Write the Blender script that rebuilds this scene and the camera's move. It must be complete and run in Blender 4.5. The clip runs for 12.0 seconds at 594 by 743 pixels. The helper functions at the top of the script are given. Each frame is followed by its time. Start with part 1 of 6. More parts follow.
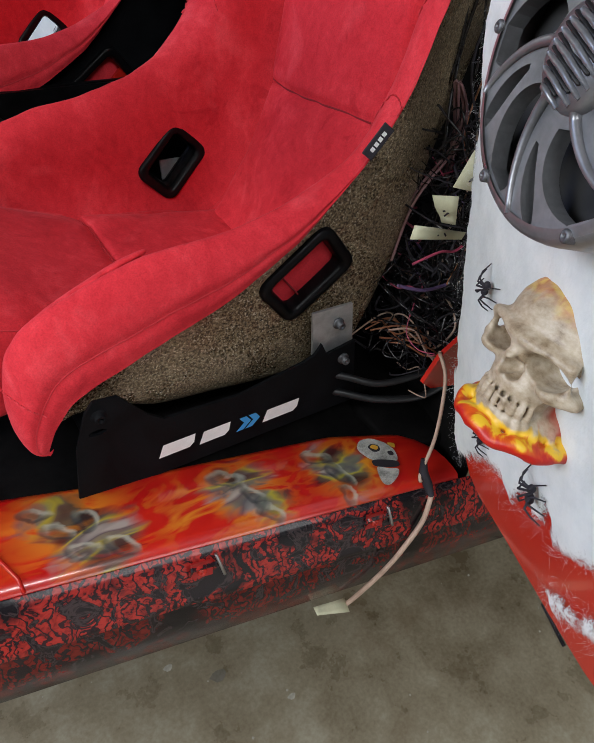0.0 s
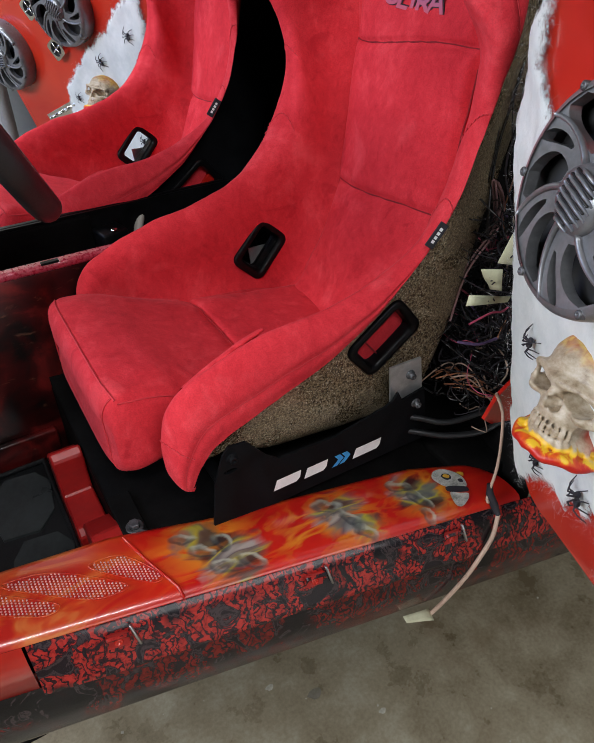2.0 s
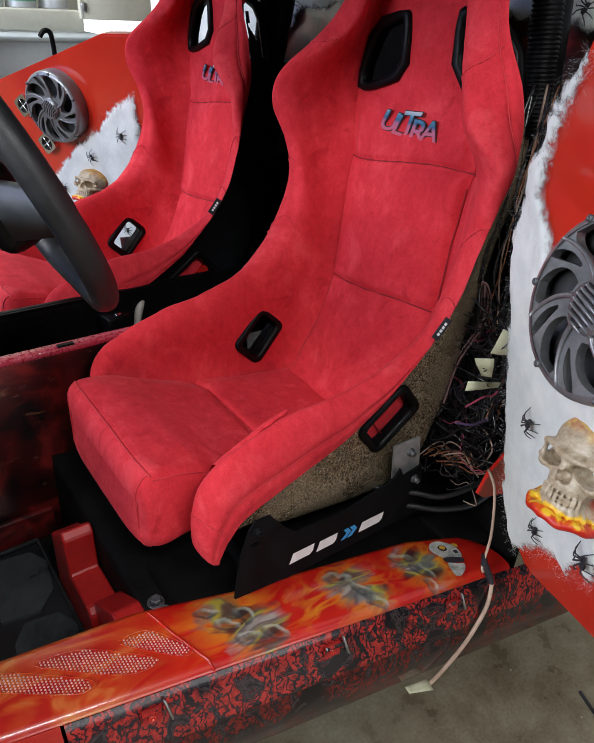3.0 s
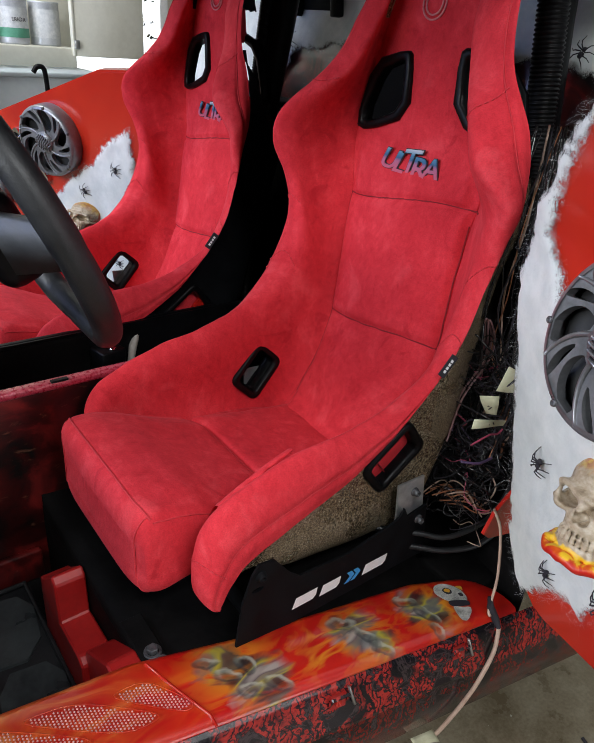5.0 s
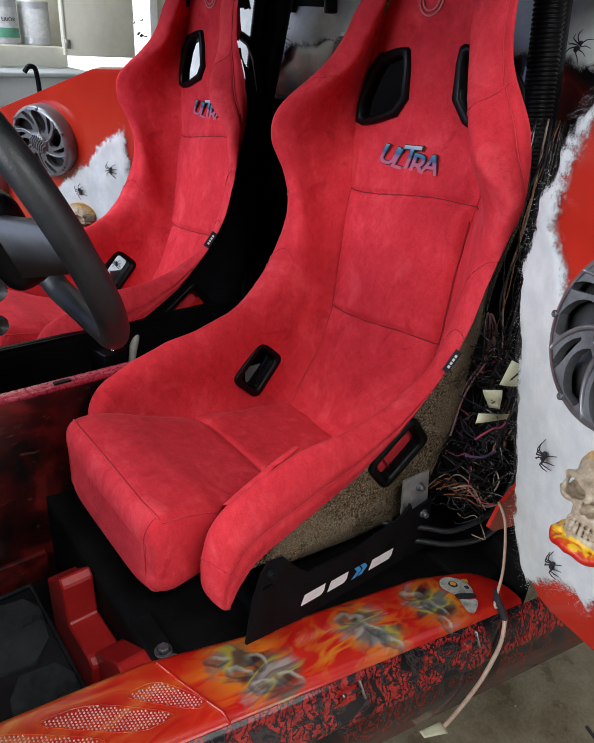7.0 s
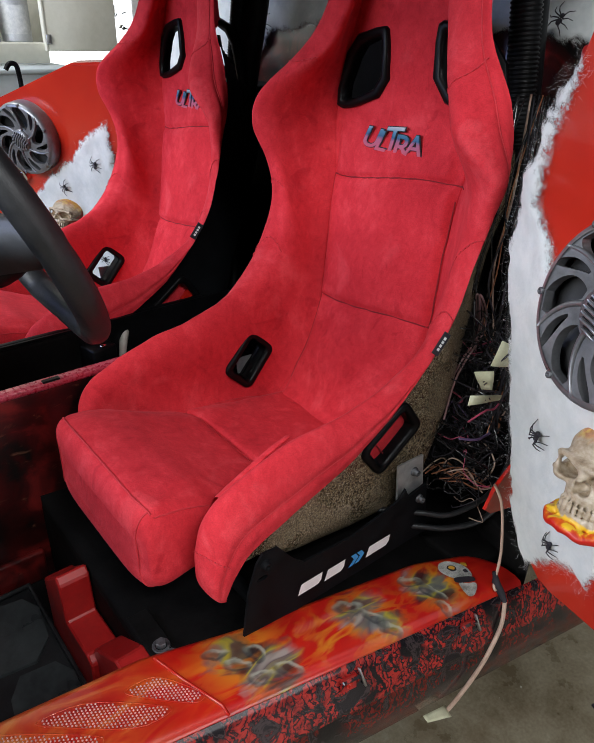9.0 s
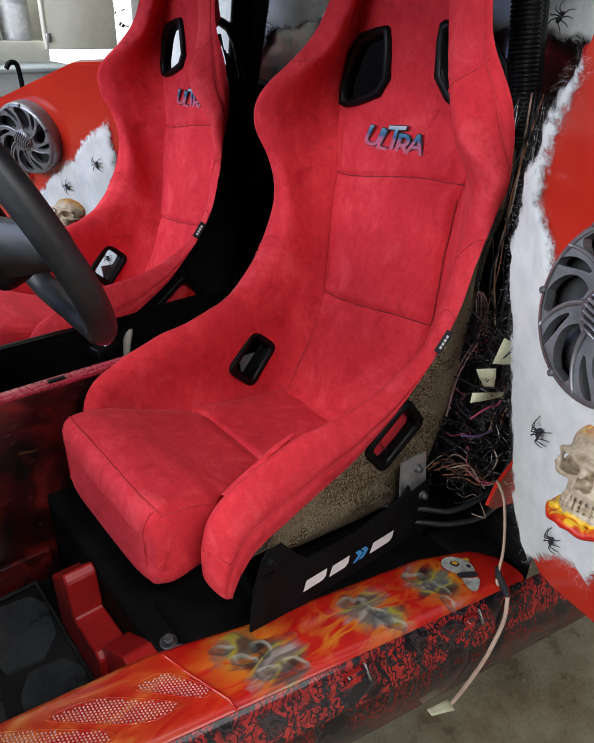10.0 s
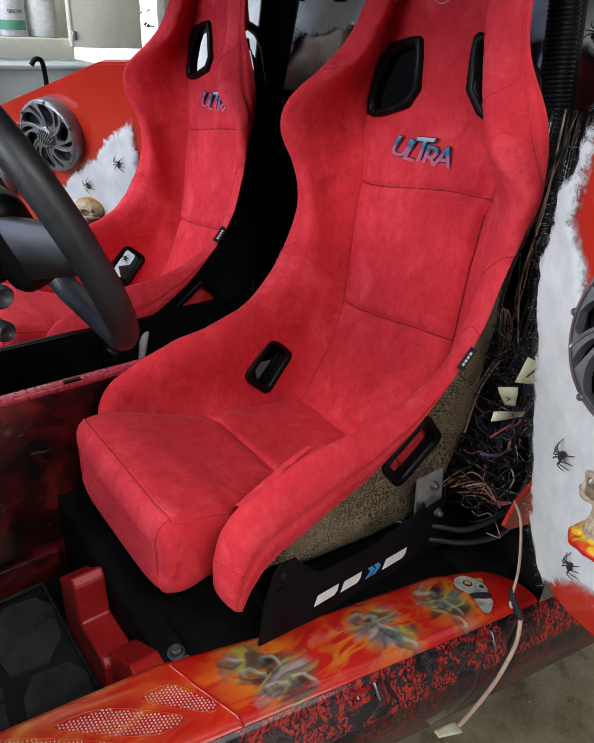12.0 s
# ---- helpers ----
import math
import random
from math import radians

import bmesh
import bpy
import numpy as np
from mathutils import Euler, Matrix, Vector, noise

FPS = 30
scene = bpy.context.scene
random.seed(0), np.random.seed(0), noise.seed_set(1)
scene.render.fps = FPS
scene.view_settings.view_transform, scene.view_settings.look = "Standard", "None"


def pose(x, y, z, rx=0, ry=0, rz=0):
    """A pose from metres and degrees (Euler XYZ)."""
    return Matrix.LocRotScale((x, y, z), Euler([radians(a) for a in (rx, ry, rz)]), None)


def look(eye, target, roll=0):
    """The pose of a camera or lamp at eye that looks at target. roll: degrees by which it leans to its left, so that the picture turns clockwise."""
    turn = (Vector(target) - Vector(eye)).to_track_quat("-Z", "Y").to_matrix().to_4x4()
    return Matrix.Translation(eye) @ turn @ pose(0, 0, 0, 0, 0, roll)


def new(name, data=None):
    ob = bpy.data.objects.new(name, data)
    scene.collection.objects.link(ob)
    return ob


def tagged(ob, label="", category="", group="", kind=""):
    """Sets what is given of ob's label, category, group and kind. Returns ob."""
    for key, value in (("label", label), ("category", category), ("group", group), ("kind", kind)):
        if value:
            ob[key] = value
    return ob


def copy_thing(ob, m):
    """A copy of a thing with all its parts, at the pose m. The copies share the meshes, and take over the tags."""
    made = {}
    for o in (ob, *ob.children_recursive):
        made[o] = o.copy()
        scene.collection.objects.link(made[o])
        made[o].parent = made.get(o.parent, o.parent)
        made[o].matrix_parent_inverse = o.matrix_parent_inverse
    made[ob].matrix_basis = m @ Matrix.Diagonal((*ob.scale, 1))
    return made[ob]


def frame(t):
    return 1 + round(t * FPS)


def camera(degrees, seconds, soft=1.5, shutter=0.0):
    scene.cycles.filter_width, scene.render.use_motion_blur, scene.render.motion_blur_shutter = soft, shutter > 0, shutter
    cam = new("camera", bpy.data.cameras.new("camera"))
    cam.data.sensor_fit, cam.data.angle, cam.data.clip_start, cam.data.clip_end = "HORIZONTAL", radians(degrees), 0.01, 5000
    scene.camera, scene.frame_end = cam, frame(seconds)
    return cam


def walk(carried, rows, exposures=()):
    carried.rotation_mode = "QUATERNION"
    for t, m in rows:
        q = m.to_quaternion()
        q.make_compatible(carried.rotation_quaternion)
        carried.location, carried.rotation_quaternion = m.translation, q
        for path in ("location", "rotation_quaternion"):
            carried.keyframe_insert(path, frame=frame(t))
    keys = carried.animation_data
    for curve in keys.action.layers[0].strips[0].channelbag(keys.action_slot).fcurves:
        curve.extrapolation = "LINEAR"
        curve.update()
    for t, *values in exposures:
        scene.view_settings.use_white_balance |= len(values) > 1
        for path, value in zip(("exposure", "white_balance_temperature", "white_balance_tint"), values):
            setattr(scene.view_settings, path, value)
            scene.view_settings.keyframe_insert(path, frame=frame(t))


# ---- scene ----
cam = camera(49.6, 12.0, soft=0.9)
PATH = [
    (0, (-0.1749, -0.4904, 1.2930), (0.2709, 0.1055, 0.6251), 6.68),
    (0.5, (-0.1924, -0.5113, 1.3139), (0.2389, 0.0983, 0.6487), 6.61),
    (1, (-0.2253, -0.5269, 1.3510), (0.1939, 0.0992, 0.6935), 7.82),
    (1.5, (-0.2412, -0.5563, 1.3922), (0.1447, 0.1021, 0.7459), 4.60),
    (2, (-0.3008, -0.5792, 1.4144), (0.1038, 0.0990, 0.8008), -0.35),
    (2.5, (-0.3910, -0.5904, 1.4451), (0.1225, 0.0677, 0.8945), 1.59),
    (3, (-0.4398, -0.5644, 1.4581), (0.0866, 0.1165, 0.9489), 3.86),
    (5, (-0.4524, -0.5286, 1.4509), (0.1085, 0.1580, 0.9883), 4.80),
    (5.5, (-0.4552, -0.5262, 1.4494), (0.1140, 0.1533, 0.9864), 4.67),
    (6, (-0.4610, -0.5206, 1.4496), (0.1067, 0.1569, 0.9820), 4.28),
    (6.5, (-0.4674, -0.5170, 1.4549), (0.0991, 0.1613, 0.9870), 4.17),
    (7, (-0.4661, -0.5203, 1.4530), (0.1010, 0.1582, 0.9860), 4.07),
    (9, (-0.4476, -0.5255, 1.4462), (0.1152, 0.1476, 0.9665), 1.90),
    (9.5, (-0.4480, -0.5281, 1.4485), (0.1142, 0.1435, 0.9658), 1.70),
    (10, (-0.4547, -0.5270, 1.4544), (0.1051, 0.1443, 0.9686), 1.50),
    (10.5, (-0.4650, -0.5192, 1.4546), (0.0912, 0.1552, 0.9690), 1.37),
    (11, (-0.4732, -0.5085, 1.4587), (0.0804, 0.1695, 0.9752), 2.25),
    (11.5, (-0.4664, -0.5080, 1.4587), (0.0855, 0.1723, 0.9765), 2.73),
    (12, (-0.4577, -0.5036, 1.4570), (0.0939, 0.1776, 0.9756), 3.32),
]
walk(cam, [(t, look(eye, target, roll)) for t, eye, target, roll in PATH])

# ---- world, sun, lights, exposure ----
world = bpy.data.worlds.new("garage_daylight")
scene.world = world
world.use_nodes = True
sky = world.node_tree.nodes.new("ShaderNodeTexSky")
sky.sky_type, sky.sun_disc = "NISHITA", False
sky.sun_elevation, sky.sun_rotation = radians(48), radians(200)
world.node_tree.nodes["Background"].inputs[1].default_value = 0.12
world.node_tree.links.new(sky.outputs[0], world.node_tree.nodes["Background"].inputs[0])
scene.view_settings.exposure = 0.0


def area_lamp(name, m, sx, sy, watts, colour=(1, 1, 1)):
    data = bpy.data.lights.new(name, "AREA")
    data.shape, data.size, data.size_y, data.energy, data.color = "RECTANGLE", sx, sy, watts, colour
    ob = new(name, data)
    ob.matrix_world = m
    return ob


# unseen area lamps: main light from ahead of the vehicle, fills, assumed ceiling lights
area_lamp("front_area_light", look((-2.9, 0.25, 2.45), (0.15, 0.30, 0.95)), 2.0, 1.3, 116, (0.93, 0.97, 1.0))
# blue fill added to cool the far seat; not a known source
area_lamp("front_area_light", look((-2.6, 1.9, 2.2), (0.40, 1.1, 1.35)), 1.6, 1.4, 38, (0.40, 0.52, 1.0))
area_lamp("overhead_light", look((-0.5, -1.5, 2.85), (0.1, -0.2, 0.5)), 1.3, 0.25, 40, (0.95, 0.98, 1.0))
# side fill added for bolster, shell and floor; the wall has no opening
area_lamp("side_fill_light", look((0.4, -4.7, 1.45), (0.15, 0.0, 0.7)), 2.4, 1.7, 46, (0.96, 0.98, 1.0))
area_lamp("overhead_light", look((-0.6, 2.2, 2.85), (0.2, 2.3, 0.8)), 1.3, 0.25, 34, (0.95, 0.98, 1.0))

# ---- materials ----
MATS = {}


def nodes_of(name):
    m = bpy.data.materials.new(name)
    m.use_nodes = True
    nt = m.node_tree
    return m, nt, nt.nodes["Principled BSDF"]


def link(nt, a, b):
    nt.links.new(a, b)


def tex_noise(nt, scale, detail=4.0, rough=0.55, coord="Object", stretch=None, distortion=0.0):
    tc = nt.nodes.new("ShaderNodeTexCoord")
    n = nt.nodes.new("ShaderNodeTexNoise")
    n.inputs["Scale"].default_value, n.inputs["Detail"].default_value = scale, detail
    n.inputs["Roughness"].default_value, n.inputs["Distortion"].default_value = rough, distortion
    src = tc.outputs[coord]
    if stretch:
        mp = nt.nodes.new("ShaderNodeMapping")
        mp.inputs["Scale"].default_value = stretch
        link(nt, src, mp.inputs[0])
        src = mp.outputs[0]
    link(nt, src, n.inputs["Vector"])
    return n.outputs["Fac"]


def ramp(nt, fac, stops, mode="LINEAR"):
    r = nt.nodes.new("ShaderNodeValToRGB")
    r.color_ramp.interpolation = mode
    els = r.color_ramp.elements
    while len(els) < len(stops):
        els.new(0.5)
    for el, (p, c) in zip(els, stops):
        el.position = p
        el.color = (*c, 1) if len(c) == 3 else c
    link(nt, fac, r.inputs[0])
    return r.outputs[0]


def mix(nt, fac, a, b, blend="MIX"):
    n = nt.nodes.new("ShaderNodeMix")
    n.data_type, n.blend_type = "RGBA", blend
    for sock, val in ((n.inputs[0], fac), (n.inputs[6], a), (n.inputs[7], b)):
        if isinstance(val, (int, float)):
            sock.default_value = val
        elif isinstance(val, tuple):
            sock.default_value = (*val, 1)
        else:
            link(nt, val, sock)
    return n.outputs[2]


def maths(nt, op, a, b=0.0):
    n = nt.nodes.new("ShaderNodeMath")
    n.operation = op
    for sock, val in ((n.inputs[0], a), (n.inputs[1], b)):
        if isinstance(val, (int, float)):
            sock.default_value = val
        else:
            link(nt, val, sock)
    return n.outputs[0]


def bump(nt, bsdf, height, strength=0.3, dist=0.002):
    b = nt.nodes.new("ShaderNodeBump")
    b.inputs["Strength"].default_value, b.inputs["Distance"].default_value = strength, dist
    link(nt, height, b.inputs["Height"])
    link(nt, b.outputs[0], bsdf.inputs["Normal"])


def surface(name, lo, hi, scale, rough=(0.4, 0.6), metal=0.0, bumps=None, coat=0.0, detail=5.0, spec=0.5, sheen=0.0):
    """A surface that varies between two colours at a large and a fine scale."""
    m, nt, b = nodes_of(name)
    big = tex_noise(nt, scale, detail)
    fine = tex_noise(nt, scale * 9, 3)
    f = maths(nt, "ADD", maths(nt, "MULTIPLY", big, 0.7), maths(nt, "MULTIPLY", fine, 0.3))
    link(nt, ramp(nt, f, [(0.35, lo), (0.65, hi)]), b.inputs["Base Color"])
    link(nt, ramp(nt, big, [(0.3, (rough[0],) * 3), (0.7, (rough[1],) * 3)]), b.inputs["Roughness"])
    b.inputs["Metallic"].default_value = metal
    b.inputs["Coat Weight"].default_value = coat
    b.inputs["Specular IOR Level"].default_value = spec
    b.inputs["Sheen Weight"].default_value = sheen
    if bumps:
        bump(nt, b, tex_noise(nt, bumps[0], 4), bumps[1], bumps[2])
    MATS[name] = m
    return m


def suede():
    """Red suede: a fine nap, swept lighter and darker in patches with fairly clear edges."""
    m, nt, b = nodes_of("red_suede")
    patches = tex_noise(nt, 7, 5, 0.6, distortion=1.2)
    swept = tex_noise(nt, 19, 4, 0.62, stretch=(1, 0.7, 0.5), distortion=1.8)
    mottle = tex_noise(nt, 75, 5, 0.7, stretch=(1, 1, 0.8), distortion=0.6)
    f = maths(nt, "ADD", maths(nt, "ADD", maths(nt, "MULTIPLY", patches, 0.40), maths(nt, "MULTIPLY", swept, 0.30)), maths(nt, "MULTIPLY", mottle, 0.30))
    col = ramp(nt, f, [(0.36, (0.44, 0.018, 0.027)), (0.45, (0.55, 0.026, 0.038)), (0.53, (0.62, 0.034, 0.048)), (0.62, (0.70, 0.054, 0.070))])
    mark = ramp(nt, tex_noise(nt, 8, 4, 0.6, stretch=(1, 1, 0.8), distortion=0.7), [(0.60, (0, 0, 0)), (0.66, (0.32, 0.32, 0.32))])
    col = mix(nt, mark, col, (0.76, 0.090, 0.108))
    dark = ramp(nt, tex_noise(nt, 14, 4, 0.6, stretch=(1, 1.6, 1), distortion=0.9), [(0.62, (0, 0, 0)), (0.68, (0.40, 0.40, 0.40))])
    col = mix(nt, dark, col, (0.36, 0.009, 0.018))
    nap = ramp(nt, tex_noise(nt, 520, 3, 0.7), [(0.34, (0.86, 0.86, 0.86)), (0.5, (1, 1, 1)), (0.68, (1.09, 1.09, 1.09))])
    link(nt, mix(nt, 1.0, col, nap, "MULTIPLY"), b.inputs["Base Color"])
    b.inputs["Roughness"].default_value = 0.85
    b.inputs["Specular IOR Level"].default_value = 0.15
    b.inputs["Sheen Weight"].default_value = 0.12
    b.inputs["Sheen Roughness"].default_value = 0.35
    b.inputs["Sheen Tint"].default_value = (1.0, 0.35, 0.42, 1)
    bump(nt, b, maths(nt, "ADD", tex_noise(nt, 500, 3), maths(nt, "MULTIPLY", tex_noise(nt, 120, 4, 0.6), 1.6)), 0.26, 0.0011)
    return m


M_SUEDE = suede()
M_THREAD = surface("red_thread", (0.50, 0.022, 0.034), (0.64, 0.040, 0.056), 300, (0.7, 0.9))
M_SILVERRED = surface("pale_red_thread", (0.55, 0.16, 0.17), (0.68, 0.28, 0.28), 300, (0.6, 0.8))
M_SEAM = surface("shaded_red_seam", (0.17, 0.006, 0.010), (0.27, 0.009, 0.016), 200, (0.8, 0.95))


def glitter_shell():
    """Bronze gelcoat, pebbled, with bright flecks."""
    m, nt, b = nodes_of("speckled_bronze_gelcoat")
    peb = tex_noise(nt, 330, 3, 0.6)
    big = tex_noise(nt, 12, 4, 0.6)
    fleck = ramp(nt, tex_noise(nt, 430, 2, 0.5), [(0.60, (0, 0, 0)), (0.66, (0.85, 0.85, 0.85))])
    col = ramp(nt, maths(nt, "ADD", maths(nt, "MULTIPLY", peb, 0.82), maths(nt, "MULTIPLY", big, 0.18)), [(0.38, (0.070, 0.048, 0.026)), (0.5, (0.255, 0.190, 0.112)), (0.62, (0.50, 0.40, 0.26))])
    link(nt, mix(nt, fleck, col, (0.85, 0.76, 0.58)), b.inputs["Base Color"])
    link(nt, ramp(nt, big, [(0.3, (0.20,) * 3), (0.7, (0.36,) * 3)]), b.inputs["Roughness"])
    b.inputs["Metallic"].default_value = 0.35
    b.inputs["Coat Weight"].default_value = 0.5
    bump(nt, b, peb, 0.8, 0.004)
    return m


M_SHELL = glitter_shell()
M_BLACK = surface("satin_black_plastic", (0.002, 0.002, 0.0022), (0.005, 0.005, 0.006), 60, (0.28, 0.48), 0, (500, 0.1, 0.0006), spec=0.14)
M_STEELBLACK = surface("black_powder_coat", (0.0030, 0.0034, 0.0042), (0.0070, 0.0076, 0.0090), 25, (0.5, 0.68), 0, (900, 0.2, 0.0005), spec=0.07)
M_STEEL = surface("brushed_steel", (0.42, 0.42, 0.43), (0.62, 0.62, 0.62), 40, (0.28, 0.5), 1.0, (300, 0.1, 0.0004))
M_PLATE = surface("brushed_aluminium", (0.44, 0.45, 0.46), (0.62, 0.63, 0.64), 90, (0.34, 0.5), 0.75, (500, 0.15, 0.0004))
M_ZINC = surface("dull_zinc_bolt", (0.07, 0.074, 0.08), (0.17, 0.175, 0.185), 120, (0.4, 0.6), 0.7)
M_RED = surface("glossy_red_paint", (0.42, 0.012, 0.008), (0.55, 0.022, 0.012), 6, (0.12, 0.25), 0, None, 0.6)
M_REDTUB = surface("scuffed_red_plastic", (0.30, 0.008, 0.008), (0.44, 0.016, 0.014), 14, (0.3, 0.5), 0, (200, 0.1, 0.0006))
M_WHITEWEB = surface("white_cotton_web", (0.78, 0.80, 0.82), (0.90, 0.91, 0.92), 30, (0.9, 1.0), 0, (120, 0.25, 0.003))


def cotton():
    """White cotton fleece; its cover thins to loose wisps along the edge."""
    m, nt, b = nodes_of("white_cotton_fleece")
    at = nt.nodes.new("ShaderNodeAttribute")
    at.attribute_name = "cover"
    big = tex_noise(nt, 26, 4, 0.6)
    link(nt, ramp(nt, big, [(0.35, (0.60, 0.64, 0.645)), (0.65, (0.72, 0.75, 0.75))]), b.inputs["Base Color"])
    b.inputs["Roughness"].default_value = 1.0
    b.inputs["Specular IOR Level"].default_value = 0.05
    b.inputs["Sheen Weight"].default_value = 0.4
    wisps = maths(nt, "ADD", maths(nt, "MULTIPLY", tex_noise(nt, 320, 3, 0.7, distortion=2.5), 0.75), maths(nt, "MULTIPLY", tex_noise(nt, 70, 3, 0.6, distortion=1.0), 0.55))
    f = maths(nt, "ADD", maths(nt, "MULTIPLY", at.outputs["Fac"], 1.7), maths(nt, "MULTIPLY", maths(nt, "SUBTRACT", wisps, 0.78), 2.6))
    link(nt, ramp(nt, f, [(0.0, (0, 0, 0)), (0.6, (1, 1, 1))]), b.inputs["Alpha"])
    bump(nt, b, maths(nt, "ADD", tex_noise(nt, 140, 4), tex_noise(nt, 30, 3)), 0.35, 0.003)
    return m


M_COTTON = cotton()
M_DULL = surface("grey_brown_garage_wall", (0.07, 0.068, 0.065), (0.12, 0.116, 0.11), 3, (0.7, 0.9))
M_WALL = surface("cream_painted_wood", (0.62, 0.60, 0.50), (0.74, 0.72, 0.62), 5, (0.5, 0.7))
M_PALE = surface("pale_blue_paint", (0.55, 0.63, 0.66), (0.68, 0.74, 0.76), 5, (0.4, 0.6))
M_RUBBER = surface("black_rubber", (0.005, 0.006, 0.007), (0.015, 0.016, 0.018), 20, (0.35, 0.6), 0, (400, 0.3, 0.001))
M_WHITE = surface("white_print", (0.75, 0.75, 0.75), (0.85, 0.85, 0.85), 60, (0.4, 0.6))


# ---- mesh helpers ----
def part(name, bm, material, parent=None, label="", smooth=True, m=None):
    me = bpy.data.meshes.new(name)
    bm.to_mesh(me)
    bm.free()
    for mt in material if isinstance(material, (list, tuple)) else [material]:
        me.materials.append(mt)
    if smooth:
        for p in me.polygons:
            p.use_smooth = True
    ob = new(name, me)
    if parent:
        ob.parent = parent
    if m is not None:
        ob.matrix_basis = m
    if label:
        ob["label"] = label
    return ob


def thing(name, m=None):
    ob = new(name)
    ob.empty_display_size = 0.05
    if m is not None:
        ob.matrix_basis = m
    return ob


def add_grid(bm, rows, closed_u=False, closed_v=False, mat=0):
    """Joins rows of points (all the same length) into quads."""
    vs = [[bm.verts.new(p) for p in r] for r in rows]
    nr, nc = len(vs), len(vs[0])
    for i in range(nr if closed_v else nr - 1):
        for j in range(nc if closed_u else nc - 1):
            a, b = vs[i], vs[(i + 1) % nr]
            try:
                f = bm.faces.new((a[j], a[(j + 1) % nc], b[(j + 1) % nc], b[j]))
                f.material_index = mat
            except ValueError:
                pass
    return vs


def add_box(bm, size, m=None, bevel=0.0, seg=2):
    r = bmesh.ops.create_cube(bm, size=1.0)
    bmesh.ops.scale(bm, vec=size, verts=r["verts"])
    if bevel:
        es = list({e for v in r["verts"] for e in v.link_edges})
        r2 = bmesh.ops.bevel(bm, geom=es, offset=bevel, segments=seg, profile=0.5, affect="EDGES")
        verts = list({v for f in r2["faces"] for v in f.verts} | {v for v in r["verts"] if v.is_valid})
    else:
        verts = r["verts"]
    if m is not None:
        bmesh.ops.transform(bm, matrix=m, verts=[v for v in verts if v.is_valid])
    return verts


def box_bm(size, m=None, bevel=0.0, seg=2):
    bm = bmesh.new()
    add_box(bm, size, None, bevel, seg)
    if m is not None:
        bmesh.ops.transform(bm, matrix=m, verts=bm.verts)
    return bm


def spline(pts, n, closed=False):
    """Catmull-Rom through points of any dimension, n samples."""
    p = np.array(pts, float)
    k = len(p)
    out = []
    for t in np.linspace(0, k if closed else k - 1, n, endpoint=not closed):
        i = min(int(t), (k - 1) if closed else (k - 2))
        f = t - i
        if closed:
            q = [p[(i + o) % k] for o in (-1, 0, 1, 2)]
        else:
            q = [p[max(0, min(k - 1, i + o))] for o in (-1, 0, 1, 2)]
        out.append(0.5 * (2 * q[1] + (q[2] - q[0]) * f + (2 * q[0] - 5 * q[1] + 4 * q[2] - q[3]) * f ** 2 + (3 * q[1] - q[0] - 3 * q[2] + q[3]) * f ** 3))
    return np.array(out)


def add_tube(bm, pts, r, n=8, closed=False, cap=True):
    """A round tube along points; r is one radius or one for each point."""
    pts = [Vector(p) for p in pts]
    rs = r if hasattr(r, "__len__") else [r] * len(pts)
    rows = []
    up = Vector((0.13, 0.27, 0.95)).normalized()
    for i, p in enumerate(pts):
        a = pts[i - 1] if i or closed else p
        b = pts[(i + 1) % len(pts)] if i < len(pts) - 1 or closed else p
        d = (b - a).normalized()
        s = d.cross(up)
        if s.length < 0.05:
            s = d.cross(Vector((1, 0, 0)))
        s.normalize()
        w = s.cross(d)
        rows.append([p + (s * math.cos(2 * math.pi * j / n) + w * math.sin(2 * math.pi * j / n)) * rs[i] for j in range(n)])
    vs = add_grid(bm, rows, closed_u=True, closed_v=closed)
    if cap and not closed:
        bm.faces.new(vs[0])
        bm.faces.new(list(reversed(vs[-1])))
    return vs


def tube_bm(pts, r, n=8, closed=False):
    bm = bmesh.new()
    add_tube(bm, pts, r, n, closed)
    return bm


def add_lathe(bm, profile, m=None, n=32, mat=0):
    """Turns (radius, height) pairs about z."""
    rows = []
    for rad, h in profile:
        rows.append([Vector((max(rad, 1e-5) * math.cos(2 * math.pi * j / n), max(rad, 1e-5) * math.sin(2 * math.pi * j / n), h)) for j in range(n)])
    if m is not None:
        rows = [[m @ p for p in r] for r in rows]
    return add_grid(bm, rows, closed_u=True, mat=mat)


def lathe_bm(profile, m=None, n=32):
    bm = bmesh.new()
    add_lathe(bm, profile, m, n)
    return bm


